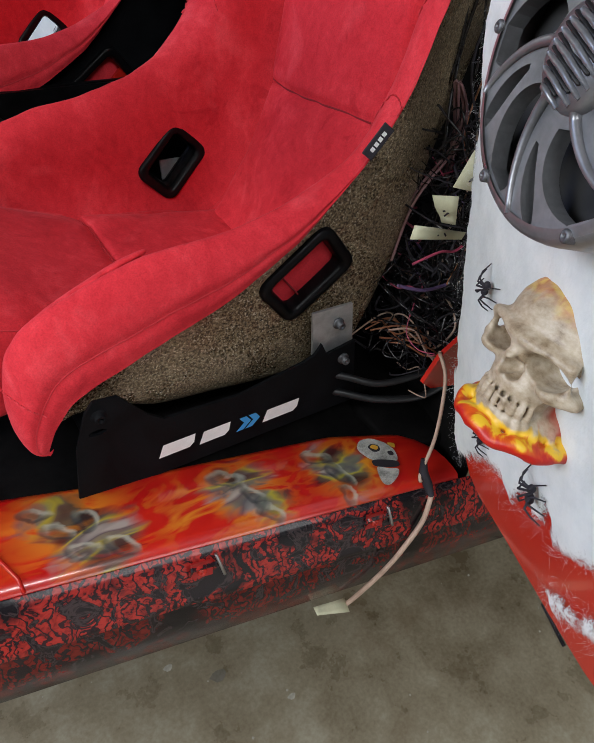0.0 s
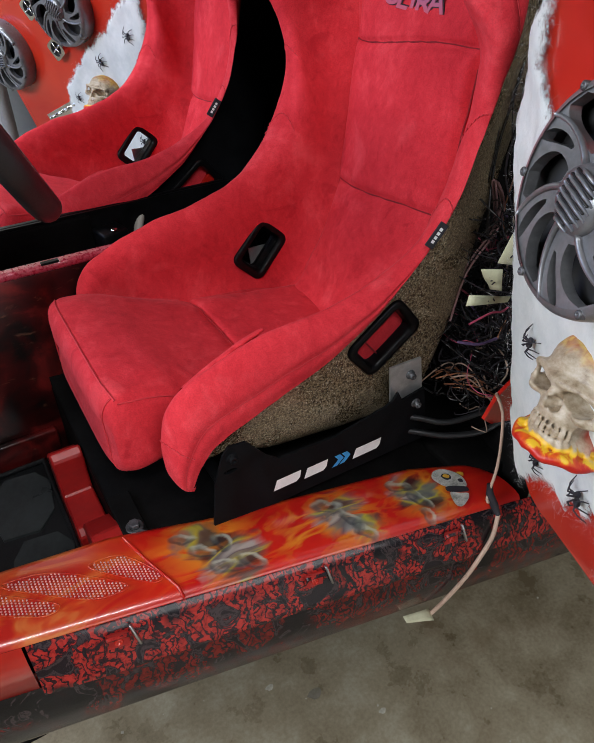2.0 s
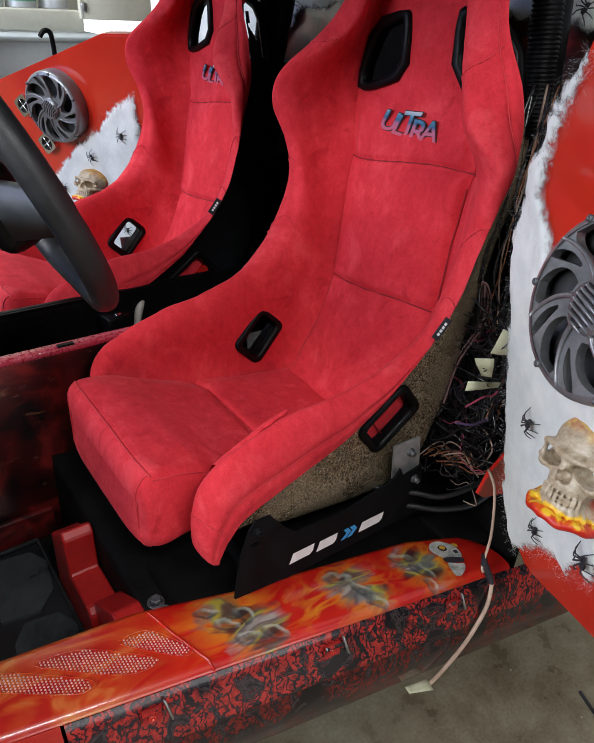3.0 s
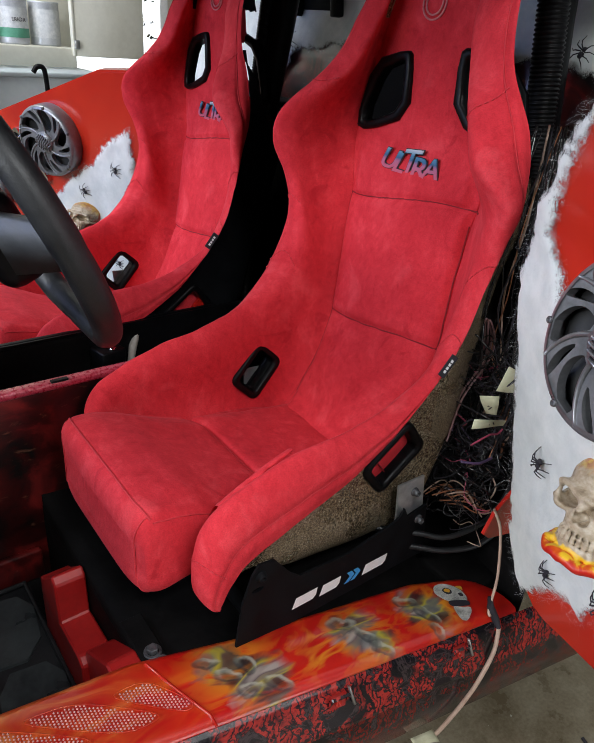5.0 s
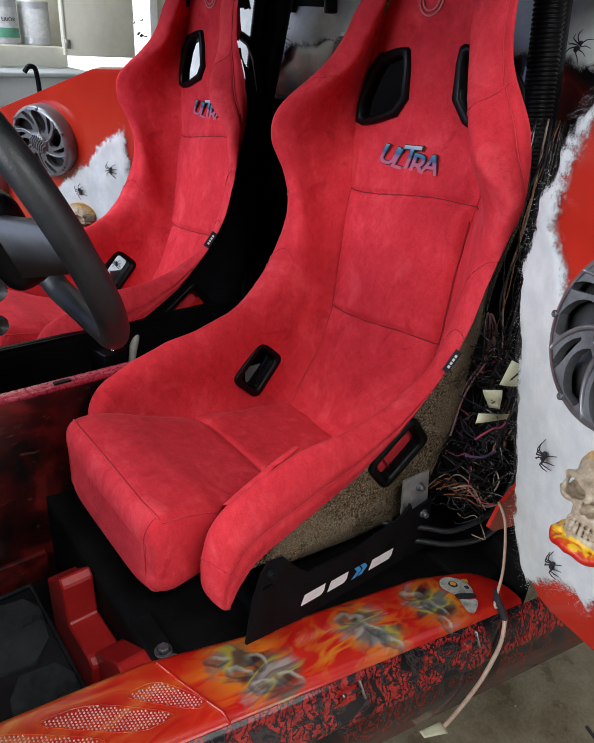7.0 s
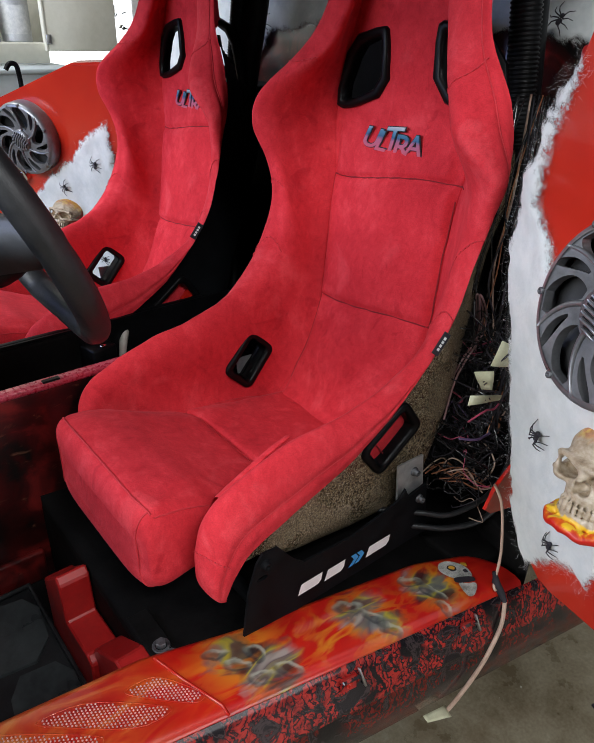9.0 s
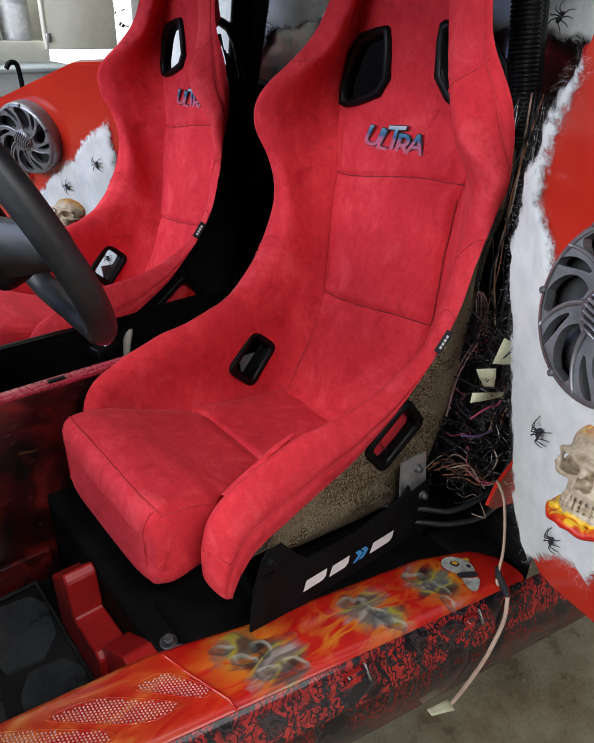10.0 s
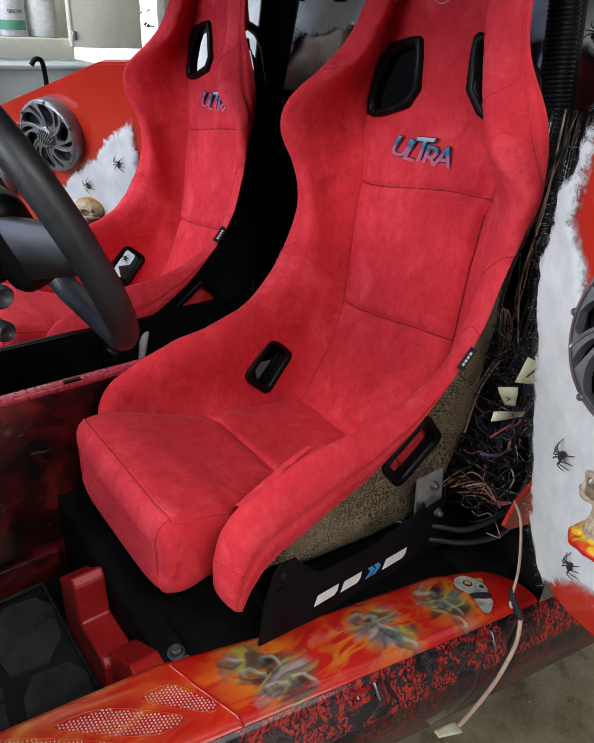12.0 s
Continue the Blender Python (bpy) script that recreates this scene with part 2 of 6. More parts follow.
def plate_bm(outline, t, m=None, holes=()):
    """A flat plate with an outline in its x, y plane, t thick."""
    bm = bmesh.new()
    vs = [bm.verts.new((x, y, 0)) for x, y in outline]
    if holes:
        es = [bm.edges.new((vs[i], vs[(i + 1) % len(vs)])) for i in range(len(vs))]
        for h in holes:
            hv = [bm.verts.new((x, y, 0)) for x, y in h]
            es += [bm.edges.new((hv[i], hv[(i + 1) % len(hv)])) for i in range(len(hv))]
        bmesh.ops.triangle_fill(bm, edges=es, use_beauty=True, normal=(0, 0, 1))
    else:
        bm.faces.new(vs)
    r = bmesh.ops.extrude_face_region(bm, geom=bm.faces[:])
    bmesh.ops.translate(bm, vec=(0, 0, t), verts=[g for g in r["geom"] if isinstance(g, bmesh.types.BMVert)])
    bmesh.ops.recalc_face_normals(bm, faces=bm.faces)
    if m is not None:
        bmesh.ops.transform(bm, matrix=m, verts=bm.verts)
    return bm


def round_rect(w, h, r, n=5):
    out = []
    for cx, cy, a0 in ((w / 2 - r, h / 2 - r, 0), (-w / 2 + r, h / 2 - r, 90), (-w / 2 + r, -h / 2 + r, 180), (w / 2 - r, -h / 2 + r, 270)):
        for i in range(n + 1):
            a = radians(a0 + 90 * i / n)
            out.append((cx + r * math.cos(a), cy + r * math.sin(a)))
    return out


def frame_m(o, ex, ey):
    """A matrix with its origin at o, x along ex and y near ey."""
    ex = Vector(ex).normalized()
    ez = ex.cross(Vector(ey)).normalized()
    ey = ez.cross(ex)
    m = Matrix((ex, ey, ez)).transposed().to_4x4()
    m.translation = o
    return m

# ---- painted materials ----
def spot(nt, vec, centre, radius, wobble=None):
    """1 at a place, falling to 0 at the radius."""
    d = nt.nodes.new("ShaderNodeVectorMath")
    d.operation = "DISTANCE"
    link(nt, vec, d.inputs[0])
    d.inputs[1].default_value = centre
    v = maths(nt, "DIVIDE", d.outputs["Value"], radius)
    if wobble is not None:
        v = maths(nt, "ADD", v, wobble)
    return ramp(nt, v, [(0.55, (1, 1, 1)), (1.0, (0, 0, 0))])


def flame_paint():
    """Airbrushed red with soft orange drifts, a smoky grey chain in yellow-green glow, and an orange front."""
    m, nt, b = nodes_of("airbrushed_flames")
    tc = nt.nodes.new("ShaderNodeTexCoord")
    obj = tc.outputs["Object"]
    n1 = tex_noise(nt, 6, 3, 0.5, stretch=(1, 2.4, 1), distortion=1.0)
    n2 = tex_noise(nt, 17, 3, 0.5, stretch=(0.7, 1.6, 1), distortion=1.6)
    n4 = tex_noise(nt, 24, 2, 0.5, distortion=0.6)
    col = ramp(nt, n1, [(0.42, (0.46, 0.008, 0.007)), (0.56, (0.55, 0.017, 0.008)), (0.66, (0.62, 0.070, 0.011)), (0.78, (0.68, 0.18, 0.020))])
    n3 = tex_noise(nt, 15, 2, 0.45, stretch=(0.7, 1.3, 1), distortion=1.0)
    wob = maths(nt, "MULTIPLY", maths(nt, "SUBTRACT", n2, 0.5), 2.2)
    licks = ramp(nt, n2, [(0.42, (0, 0, 0)), (0.60, (1, 1, 1))])
    X = maths(nt, "ADD", sep(nt, obj, 0), maths(nt, "MULTIPLY", maths(nt, "SUBTRACT", n3, 0.5), 0.028))
    Y = maths(nt, "ADD", sep(nt, obj, 1), maths(nt, "MULTIPLY", maths(nt, "SUBTRACT", n2, 0.5), 0.030))
    # glow behind the chain
    for c, r in (((-.12, -.045, .69), .095), ((-.01, -.075, .675), .055), ((.070, -.085, .665), .085), ((.215, -.10, .652), .080), ((.238, -.105, .650), .040)):
        s = spot(nt, obj, c, r, wob)
        col = mix(nt, maths(nt, "MULTIPLY", maths(nt, "MULTIPLY", s, licks), 0.75), col, (0.66, 0.26, 0.020))
    for c, r in (((-.130, -.030, .69), .050), ((-.105, -.075, .688), .050), ((.070, -.075, .665), .046), ((.090, -.110, .664), .038), ((.200, -.095, .655), .046), ((.215, -.120, .653), .036)):
        s = spot(nt, obj, c, r, maths(nt, "MULTIPLY", wob, 0.8))
        col = mix(nt, maths(nt, "MULTIPLY", s, 0.90), col, ramp(nt, n3, [(0.34, (0.016, 0.016, 0.018)), (0.42, (0.085, 0.085, 0.06)), (0.48, (0.36, 0.33, 0.04)), (0.53, (0.17, 0.18, 0.12)), (0.59, (0.10, 0.105, 0.11)), (0.66, (0.34, 0.34, 0.30))]))
    # links: centre, turn, half length and half width
    for cx, cy, ang, a, bb in ((-.152, -.016, -25, .021, .011), (-.140, -.048, -40, .022, .012), (-.108, -.046, -62, .022, .013), (-.118, -.084, -25, .024, .012), (-.086, -.094, -52, .023, .013),
                               (.058, -.056, -28, .027, .014), (.082, -.092, -74, .024, .012), (.088, -.122, -48, .020, .011), (.184, -.072, -40, .022, .012), (.197, -.106, -78, .023, .012), (.190, -.138, -62, .020, .011)):
        ca, sa = math.cos(radians(ang)), math.sin(radians(ang))
        dx, dy = maths(nt, "SUBTRACT", X, cx), maths(nt, "SUBTRACT", Y, cy)
        u = maths(nt, "DIVIDE", maths(nt, "ADD", maths(nt, "MULTIPLY", dx, ca), maths(nt, "MULTIPLY", dy, sa)), a)
        v = maths(nt, "DIVIDE", maths(nt, "SUBTRACT", maths(nt, "MULTIPLY", dy, ca), maths(nt, "MULTIPLY", dx, sa)), bb)
        d = maths(nt, "SQRT", maths(nt, "ADD", maths(nt, "MULTIPLY", u, u), maths(nt, "MULTIPLY", v, v)))
        ring = ramp(nt, d, [(0.30, (0, 0, 0)), (0.58, (0.9, 0.9, 0.9)), (0.78, (0.9, 0.9, 0.9)), (1.0, (0, 0, 0))])
        hollow = ramp(nt, d, [(0.20, (0.40, 0.40, 0.40)), (0.55, (0, 0, 0))])
        col = mix(nt, hollow, col, (0.030, 0.028, 0.024))
        metal = ramp(nt, maths(nt, "ADD", maths(nt, "MULTIPLY", v, 0.30), maths(nt, "ADD", n4, 0.02)), [(0.26, (0.018, 0.021, 0.026)), (0.42, (0.055, 0.064, 0.066)), (0.56, (0.15, 0.17, 0.14)), (0.72, (0.42, 0.44, 0.36))])
        col = mix(nt, maths(nt, "MULTIPLY", ring, 0.72), col, metal)
    front = ramp(nt, maths(nt, "MULTIPLY", maths(nt, "ADD", sep(nt, obj, 0), 0.20), -9.0), [(0.0, (0, 0, 0)), (1.0, (1, 1, 1))])
    col = mix(nt, maths(nt, "MULTIPLY", front, 0.75), col, ramp(nt, n2, [(0.38, (0.46, 0.020, 0.012)), (0.52, (0.58, 0.085, 0.018)), (0.66, (0.68, 0.24, 0.06))]))
    link(nt, col, b.inputs["Base Color"])
    b.inputs["Roughness"].default_value = 0.30
    b.inputs["Coat Weight"].default_value = 0.6
    b.inputs["Coat Roughness"].default_value = 0.10
    bump(nt, b, tex_noise(nt, 60, 3), 0.08, 0.001)
    return m


def sep(nt, vec, i):
    s = nt.nodes.new("ShaderNodeSeparateXYZ")
    link(nt, vec, s.inputs[0])
    return s.outputs[i]


def skull_print(name, shade):
    """Glossy black film printed with crowded torn red shapes, hatched in black and grey; shade scales the red."""
    m, nt, b = nodes_of(name)
    tc = nt.nodes.new("ShaderNodeTexCoord")
    shapes = tex_noise(nt, 22, 5, 0.6, distortion=1.5)
    where = tex_noise(nt, 9, 3, 0.5, distortion=0.6)
    fine = tex_noise(nt, 70, 3, 0.6, distortion=1.6)
    w = nt.nodes.new("ShaderNodeTexWave")
    w.inputs["Scale"].default_value, w.inputs["Distortion"].default_value = 26, 16
    w.inputs["Detail"].default_value, w.inputs["Detail Scale"].default_value = 3, 1.6
    link(nt, tc.outputs["Object"], w.inputs["Vector"])
    cuts = ramp(nt, w.outputs["Fac"], [(0.14, (0.05, 0.05, 0.05)), (0.26, (1, 1, 1))])
    nick = ramp(nt, fine, [(0.36, (0.1, 0.1, 0.1)), (0.42, (1, 1, 1))])
    red = ramp(nt, shapes, [(0.465, (0, 0, 0)), (0.485, (1, 1, 1))])
    hole = ramp(nt, shapes, [(0.62, (1, 1, 1)), (0.64, (0, 0, 0))])
    area = ramp(nt, where, [(0.40, (0, 0, 0)), (0.47, (1, 1, 1))])
    f = maths(nt, "MULTIPLY", maths(nt, "MULTIPLY", maths(nt, "MULTIPLY", red, hole), maths(nt, "MULTIPLY", cuts, nick)), area)
    grey = maths(nt, "MULTIPLY", ramp(nt, shapes, [(0.40, (0, 0, 0)), (0.42, (1, 1, 1)), (0.44, (1, 1, 1)), (0.46, (0, 0, 0))]), 0.55)
    dark = mix(nt, grey, ramp(nt, where, [(0.3, (0.004, 0.004, 0.006)), (0.6, (0.016, 0.010, 0.014))]), (0.075, 0.052, 0.054))
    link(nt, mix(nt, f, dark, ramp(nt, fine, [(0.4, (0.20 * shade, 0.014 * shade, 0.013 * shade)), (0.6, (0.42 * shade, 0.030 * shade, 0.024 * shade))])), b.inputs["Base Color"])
    b.inputs["Roughness"].default_value = 0.25
    b.inputs["Specular IOR Level"].default_value = 0.2
    b.inputs["Coat Weight"].default_value = 0.45
    b.inputs["Coat Roughness"].default_value = 0.09
    bump(nt, b, tex_noise(nt, 40, 4), 0.12, 0.003)
    return m


def smoke_paint():
    """Dark red and black airbrush smoke on the tunnel."""
    m, nt, b = nodes_of("red_and_black_smoke_paint")
    n = tex_noise(nt, 9, 5, 0.55, distortion=1.5)
    f = tex_noise(nt, 22, 4, 0.6, stretch=(1, 1, 2.2), distortion=1.0)
    base = ramp(nt, n, [(0.35, (0.004, 0.003, 0.003)), (0.52, (0.040, 0.004, 0.004)), (0.68, (0.15, 0.011, 0.010))])
    link(nt, mix(nt, ramp(nt, f, [(0.62, (0, 0, 0)), (0.8, (0.5, 0.5, 0.5))]), base, (0.32, 0.15, 0.09)), b.inputs["Base Color"])
    b.inputs["Roughness"].default_value = 0.3
    b.inputs["Coat Weight"].default_value = 0.4
    return m


def door_paint():
    m, nt, b = nodes_of("orange_red_door_paint")
    n = tex_noise(nt, 4, 3, 0.5, distortion=0.8)
    link(nt, ramp(nt, n, [(0.35, (0.46, 0.016, 0.010)), (0.65, (0.58, 0.034, 0.014))]), b.inputs["Base Color"])
    b.inputs["Roughness"].default_value = 0.22
    b.inputs["Coat Weight"].default_value = 0.7
    b.inputs["Coat Roughness"].default_value = 0.06
    bump(nt, b, tex_noise(nt, 14, 3), 0.05, 0.004)
    return m


def skull_paint():
    """Aged bone: orange flames over the crown, red at the back, yellow and red flames round the base."""
    m, nt, b = nodes_of("bone_with_flames")
    tc = nt.nodes.new("ShaderNodeTexCoord")
    n = tex_noise(nt, 60, 5, 0.6)
    z = sep(nt, tc.outputs["Object"], 2)
    x = sep(nt, tc.outputs["Object"], 0)
    bone = ramp(nt, n, [(0.30, (0.19, 0.13, 0.072)), (0.46, (0.38, 0.30, 0.205)), (0.68, (0.54, 0.46, 0.35))])
    wob = maths(nt, "MULTIPLY", maths(nt, "SUBTRACT", tex_noise(nt, 34, 3, 0.5, stretch=(1, 1, 0.5), distortion=1.0), 0.5), 0.07)
    crown = ramp(nt, maths(nt, "ADD", maths(nt, "SUBTRACT", z, maths(nt, "MULTIPLY", x, 0.55)), maths(nt, "ADD", wob, -0.006)), [(-.0, (0, 0, 0)), (0.06, (1, 1, 1))])
    fire = ramp(nt, tex_noise(nt, 42, 3, 0.5, distortion=1.4), [(0.36, (0.52, 0.12, 0.012)), (0.5, (0.66, 0.30, 0.03)), (0.62, (0.76, 0.50, 0.06))])
    col = mix(nt, crown, bone, fire)
    back = ramp(nt, maths(nt, "ADD", maths(nt, "SUBTRACT", maths(nt, "MULTIPLY", x, -1.0), maths(nt, "MULTIPLY", z, 0.35)), wob), [(0.0, (0, 0, 0)), (0.03, (1, 1, 1))])
    col = mix(nt, back, col, (0.44, 0.035, 0.014))
    low = ramp(nt, maths(nt, "ADD", maths(nt, "MULTIPLY", z, -1.0), maths(nt, "MULTIPLY", wob, 0.5)), [(0.114, (0, 0, 0)), (0.118, (1, 1, 1))])
    flame = ramp(nt, maths(nt, "SUBTRACT", maths(nt, "MULTIPLY", maths(nt, "ADD", z, 0.150), 24.0), maths(nt, "MULTIPLY", wob, 16.0)), [(0.34, (0.50, 0.012, 0.006)), (0.50, (0.66, 0.10, 0.008)), (0.60, (0.80, 0.48, 0.02)), (0.78, (0.74, 0.46, 0.03)), (0.88, (0.42, 0.33, 0.20))])
    col = mix(nt, low, col, flame)
    link(nt, col, b.inputs["Base Color"])
    b.inputs["Roughness"].default_value = 0.42
    bump(nt, b, n, 0.2, 0.002)
    return m


def embroidery():
    """Thread that fades from pale blue through navy to pink down the letters."""
    m, nt, b = nodes_of("blue_to_pink_thread")
    tc = nt.nodes.new("ShaderNodeTexCoord")
    y = sep(nt, tc.outputs["Object"], 1)
    v = maths(nt, "ADD", maths(nt, "MULTIPLY", y, 20.0), 0.1)
    link(nt, ramp(nt, v, [(0.0, (0.55, 0.10, 0.16)), (0.38, (0.40, 0.12, 0.22)), (0.5, (0.02, 0.10, 0.22)), (0.68, (0.06, 0.22, 0.36)), (0.85, (0.45, 0.50, 0.56))]), b.inputs["Base Color"])
    b.inputs["Roughness"].default_value = 0.6
    return m


def concrete():
    m, nt, b = nodes_of("stained_concrete_floor")
    n1 = tex_noise(nt, 1.6, 5, 0.6, distortion=0.5)
    n2 = tex_noise(nt, 9, 5, 0.65)
    n3 = tex_noise(nt, 130, 3, 0.6)
    f = maths(nt, "ADD", maths(nt, "ADD", maths(nt, "MULTIPLY", n1, 0.5), maths(nt, "MULTIPLY", n2, 0.35)), maths(nt, "MULTIPLY", n3, 0.15))
    col = ramp(nt, f, [(0.38, (0.150, 0.116, 0.070)), (0.5, (0.300, 0.258, 0.180)), (0.62, (0.46, 0.43, 0.335))])
    stain = ramp(nt, tex_noise(nt, 3.3, 4, 0.6), [(0.6, (0, 0, 0)), (0.72, (1, 1, 1))])
    col = mix(nt, maths(nt, "MULTIPLY", stain, 0.55), col, (0.14, 0.086, 0.042))
    link(nt, col, b.inputs["Base Color"])
    link(nt, ramp(nt, n2, [(0.3, (0.20,) * 3), (0.7, (0.50,) * 3)]), b.inputs["Roughness"])
    bump(nt, b, n3, 0.15, 0.0015)
    return m


M_FLAME, M_FILM, M_SMOKE, M_DOOR, M_BONE, M_LETTER, M_FLOOR = flame_paint(), skull_print("black_and_red_film", 1.0), smoke_paint(), door_paint(), skull_paint(), embroidery(), concrete()
# same film for the lower skirt, its red darkened to stand for shade
M_UNDER = skull_print("shaded_black_and_red_film", 0.4)
M_INK = surface("black_thread", (0.01, 0.01, 0.014), (0.025, 0.02, 0.03), 200, (0.6, 0.8))
M_BLUE = surface("bright_blue_print", (0.03, 0.28, 0.62), (0.05, 0.34, 0.70), 60, (0.35, 0.5))
M_SILVER = surface("silver_grey_plastic", (0.15, 0.154, 0.162), (0.26, 0.265, 0.28), 20, (0.26, 0.42), 0.55)
M_CHROME = surface("chrome", (0.75, 0.75, 0.76), (0.85, 0.85, 0.86), 20, (0.08, 0.18), 1.0)
M_CONE = surface("dark_speaker_cone", (0.004, 0.004, 0.0045), (0.012, 0.012, 0.013), 40, (0.5, 0.7))
M_PAPER = surface("yellowed_paper_tag", (0.60, 0.60, 0.40), (0.72, 0.72, 0.52), 50, (0.8, 0.95))
M_TAN = surface("tan_wire_jacket", (0.45, 0.30, 0.23), (0.60, 0.43, 0.34), 60, (0.35, 0.5))
M_COPPER = surface("copper_tinted_wire", (0.42, 0.15, 0.07), (0.58, 0.25, 0.13), 40, (0.3, 0.45), 0.3)
M_PURPLE = surface("violet_wire", (0.10, 0.06, 0.16), (0.20, 0.13, 0.28), 40, (0.35, 0.5))
M_PINK = surface("pink_red_wire", (0.45, 0.05, 0.12), (0.55, 0.10, 0.18), 40, (0.35, 0.5))
M_GREYW = surface("grey_wire", (0.22, 0.20, 0.22), (0.36, 0.34, 0.36), 40, (0.35, 0.5))
M_WOOD = surface("worn_pine", (0.34, 0.22, 0.11), (0.55, 0.40, 0.24), 8, (0.55, 0.75), 0, (60, 0.2, 0.002))
M_GREYPOLE = surface("grey_painted_steel", (0.28, 0.28, 0.29), (0.40, 0.40, 0.41), 15, (0.4, 0.6), 0.3)
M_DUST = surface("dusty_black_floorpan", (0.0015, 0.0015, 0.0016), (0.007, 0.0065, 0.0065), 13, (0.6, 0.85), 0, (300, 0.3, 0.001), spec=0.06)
M_GREEN = surface("green_label", (0.08, 0.28, 0.18), (0.12, 0.36, 0.24), 30, (0.4, 0.6))
M_TIN = surface("grey_paint_tin", (0.42, 0.44, 0.47), (0.62, 0.63, 0.65), 22, (0.3, 0.5), 0.3)
M_GREYTRIM = surface("dark_grey_trim", (0.030, 0.033, 0.037), (0.058, 0.062, 0.068), 20, (0.4, 0.6), 0, (500, 0.2, 0.0006))
M_GREYTAN = surface("pale_grey_plastic", (0.30, 0.28, 0.25), (0.42, 0.40, 0.36), 20, (0.4, 0.6))
M_WHITEL = surface("printed_tin_label", (0.48, 0.50, 0.52), (0.70, 0.70, 0.70), 70, (0.4, 0.6))
M_PAPERGREY = surface("pale_debris", (0.35, 0.33, 0.28), (0.60, 0.58, 0.50), 30, (0.7, 0.9))
M_FLOORCHIP = surface("grey_brown_chip", (0.16, 0.145, 0.11), (0.24, 0.22, 0.18), 30, (0.6, 0.8))
M_DAY, _nt, _b = nodes_of("daylit_pane")
_b.inputs["Emission Color"].default_value = (0.92, 0.97, 1.0, 1)
_b.inputs["Emission Strength"].default_value = 1.6
M_FLAMEY = surface("yellow_airbrush", (0.60, 0.22, 0.02), (0.66, 0.42, 0.05), 40, (0.3, 0.4))
M_CHROMEPINK = surface("pale_pink_dots", (0.55, 0.30, 0.28), (0.72, 0.45, 0.42), 40, (0.2, 0.35), 0.2)
M_RED2 = surface("textured_red_rim_paint", (0.30, 0.012, 0.03), (0.48, 0.05, 0.09), 130, (0.2, 0.4), 0, (180, 0.8, 0.003), 0.4)

# ---- garage floor, walls, ceiling ----
def slab(name, x0, x1, y0, y1, z0, z1, mat, label, category="", kind="structure"):
    ob = part(name, box_bm((x1 - x0, y1 - y0, z1 - z0)), mat, smooth=False)
    ob.location = ((x0 + x1) / 2, (y0 + y1) / 2, (z0 + z1) / 2)
    return tagged(ob, label, category or name.split("_")[0], kind=kind)


slab("floor", -5, 5, -5.2, 3.2, -0.2, 0.0, M_FLOOR, "stained grey-brown concrete garage floor")
slab("ceiling", -5, 5, -5.2, 3.2, 2.9, 3.1, M_DULL, "plain dull grey garage ceiling")
slab("wall_east", 4.8, 5.0, -5.2, 3.0, 0, 2.9, M_DULL, "plain dull grey garage wall, out of view")
slab("wall_west", -5.0, -4.8, -5.2, 3.0, 0, 2.9, M_DULL, "plain dull grey garage wall, out of view")
# unseen wall added to close the room and block sky light on the skirt
slab("wall_south", -5.0, 5.0, -5.4, -5.2, 0, 2.9, M_DULL, "plain dull grey garage wall, out of view")
slab("wall_north", -5.0, 5.0, 3.0, 3.2, 0, 2.9, M_WALL, "cream painted garage wall behind the shelf")


# ---- bucket seat ----
# stations along the seat from the front lip to the head: centre, crest, seam and shell line (x, z), half widths
SEAT = [
    # cx    cz     wi     kx     kz    yc     ex     ez    yo     bx    bz
    (-.112, .756, .160, -.122, .748, .192, -.112, .748, .215, -.105, .758),
    (-.108, .772, .160, -.143, .774, .193, -.118, .758, .225, -.090, .762),
    (-.100, .790, .160, -.142, .836, .193, -.106, .792, .228, -.075, .765),
    (-.060, .798, .162, -.108, .900, .193, -.078, .822, .229, -.040, .765),
    (.000, .796, .166, .000, .942, .195, -.010, .852, .230, .010, .742),
    (.080, .790, .172, .095, .956, .198, .068, .881, .231, .080, .733),
    (.180, .778, .176, .195, .988, .202, .165, .938, .232, .180, .724),
    (.262, .768, .166, .256, 1.034, .204, .226, 1.000, .234, .285, .735),
    (.318, .860, .150, .288, 1.092, .206, .272, 1.060, .234, .345, .870),
    (.362, .965, .143, .302, 1.156, .214, .306, 1.145, .230, .392, .995),
    (.394, 1.080, .146, .294, 1.216, .236, .318, 1.218, .238, .450, 1.115),
    (.414, 1.190, .150, .274, 1.278, .254, .324, 1.290, .252, .466, 1.220),
    (.420, 1.290, .160, .274, 1.338, .222, .330, 1.358, .234, .468, 1.320),
    (.420, 1.400, .134, .340, 1.412, .150, .346, 1.432, .178, .462, 1.420),
    (.422, 1.480, .112, .366, 1.490, .122, .364, 1.500, .152, .450, 1.500),
    (.428, 1.560, .098, .400, 1.572, .112, .402, 1.580, .128, .452, 1.570),
    (.440, 1.610, .086, .432, 1.614, .100, .434, 1.612, .108, .454, 1.605),
]
ST = spline(SEAT, 300)
HALF = 110
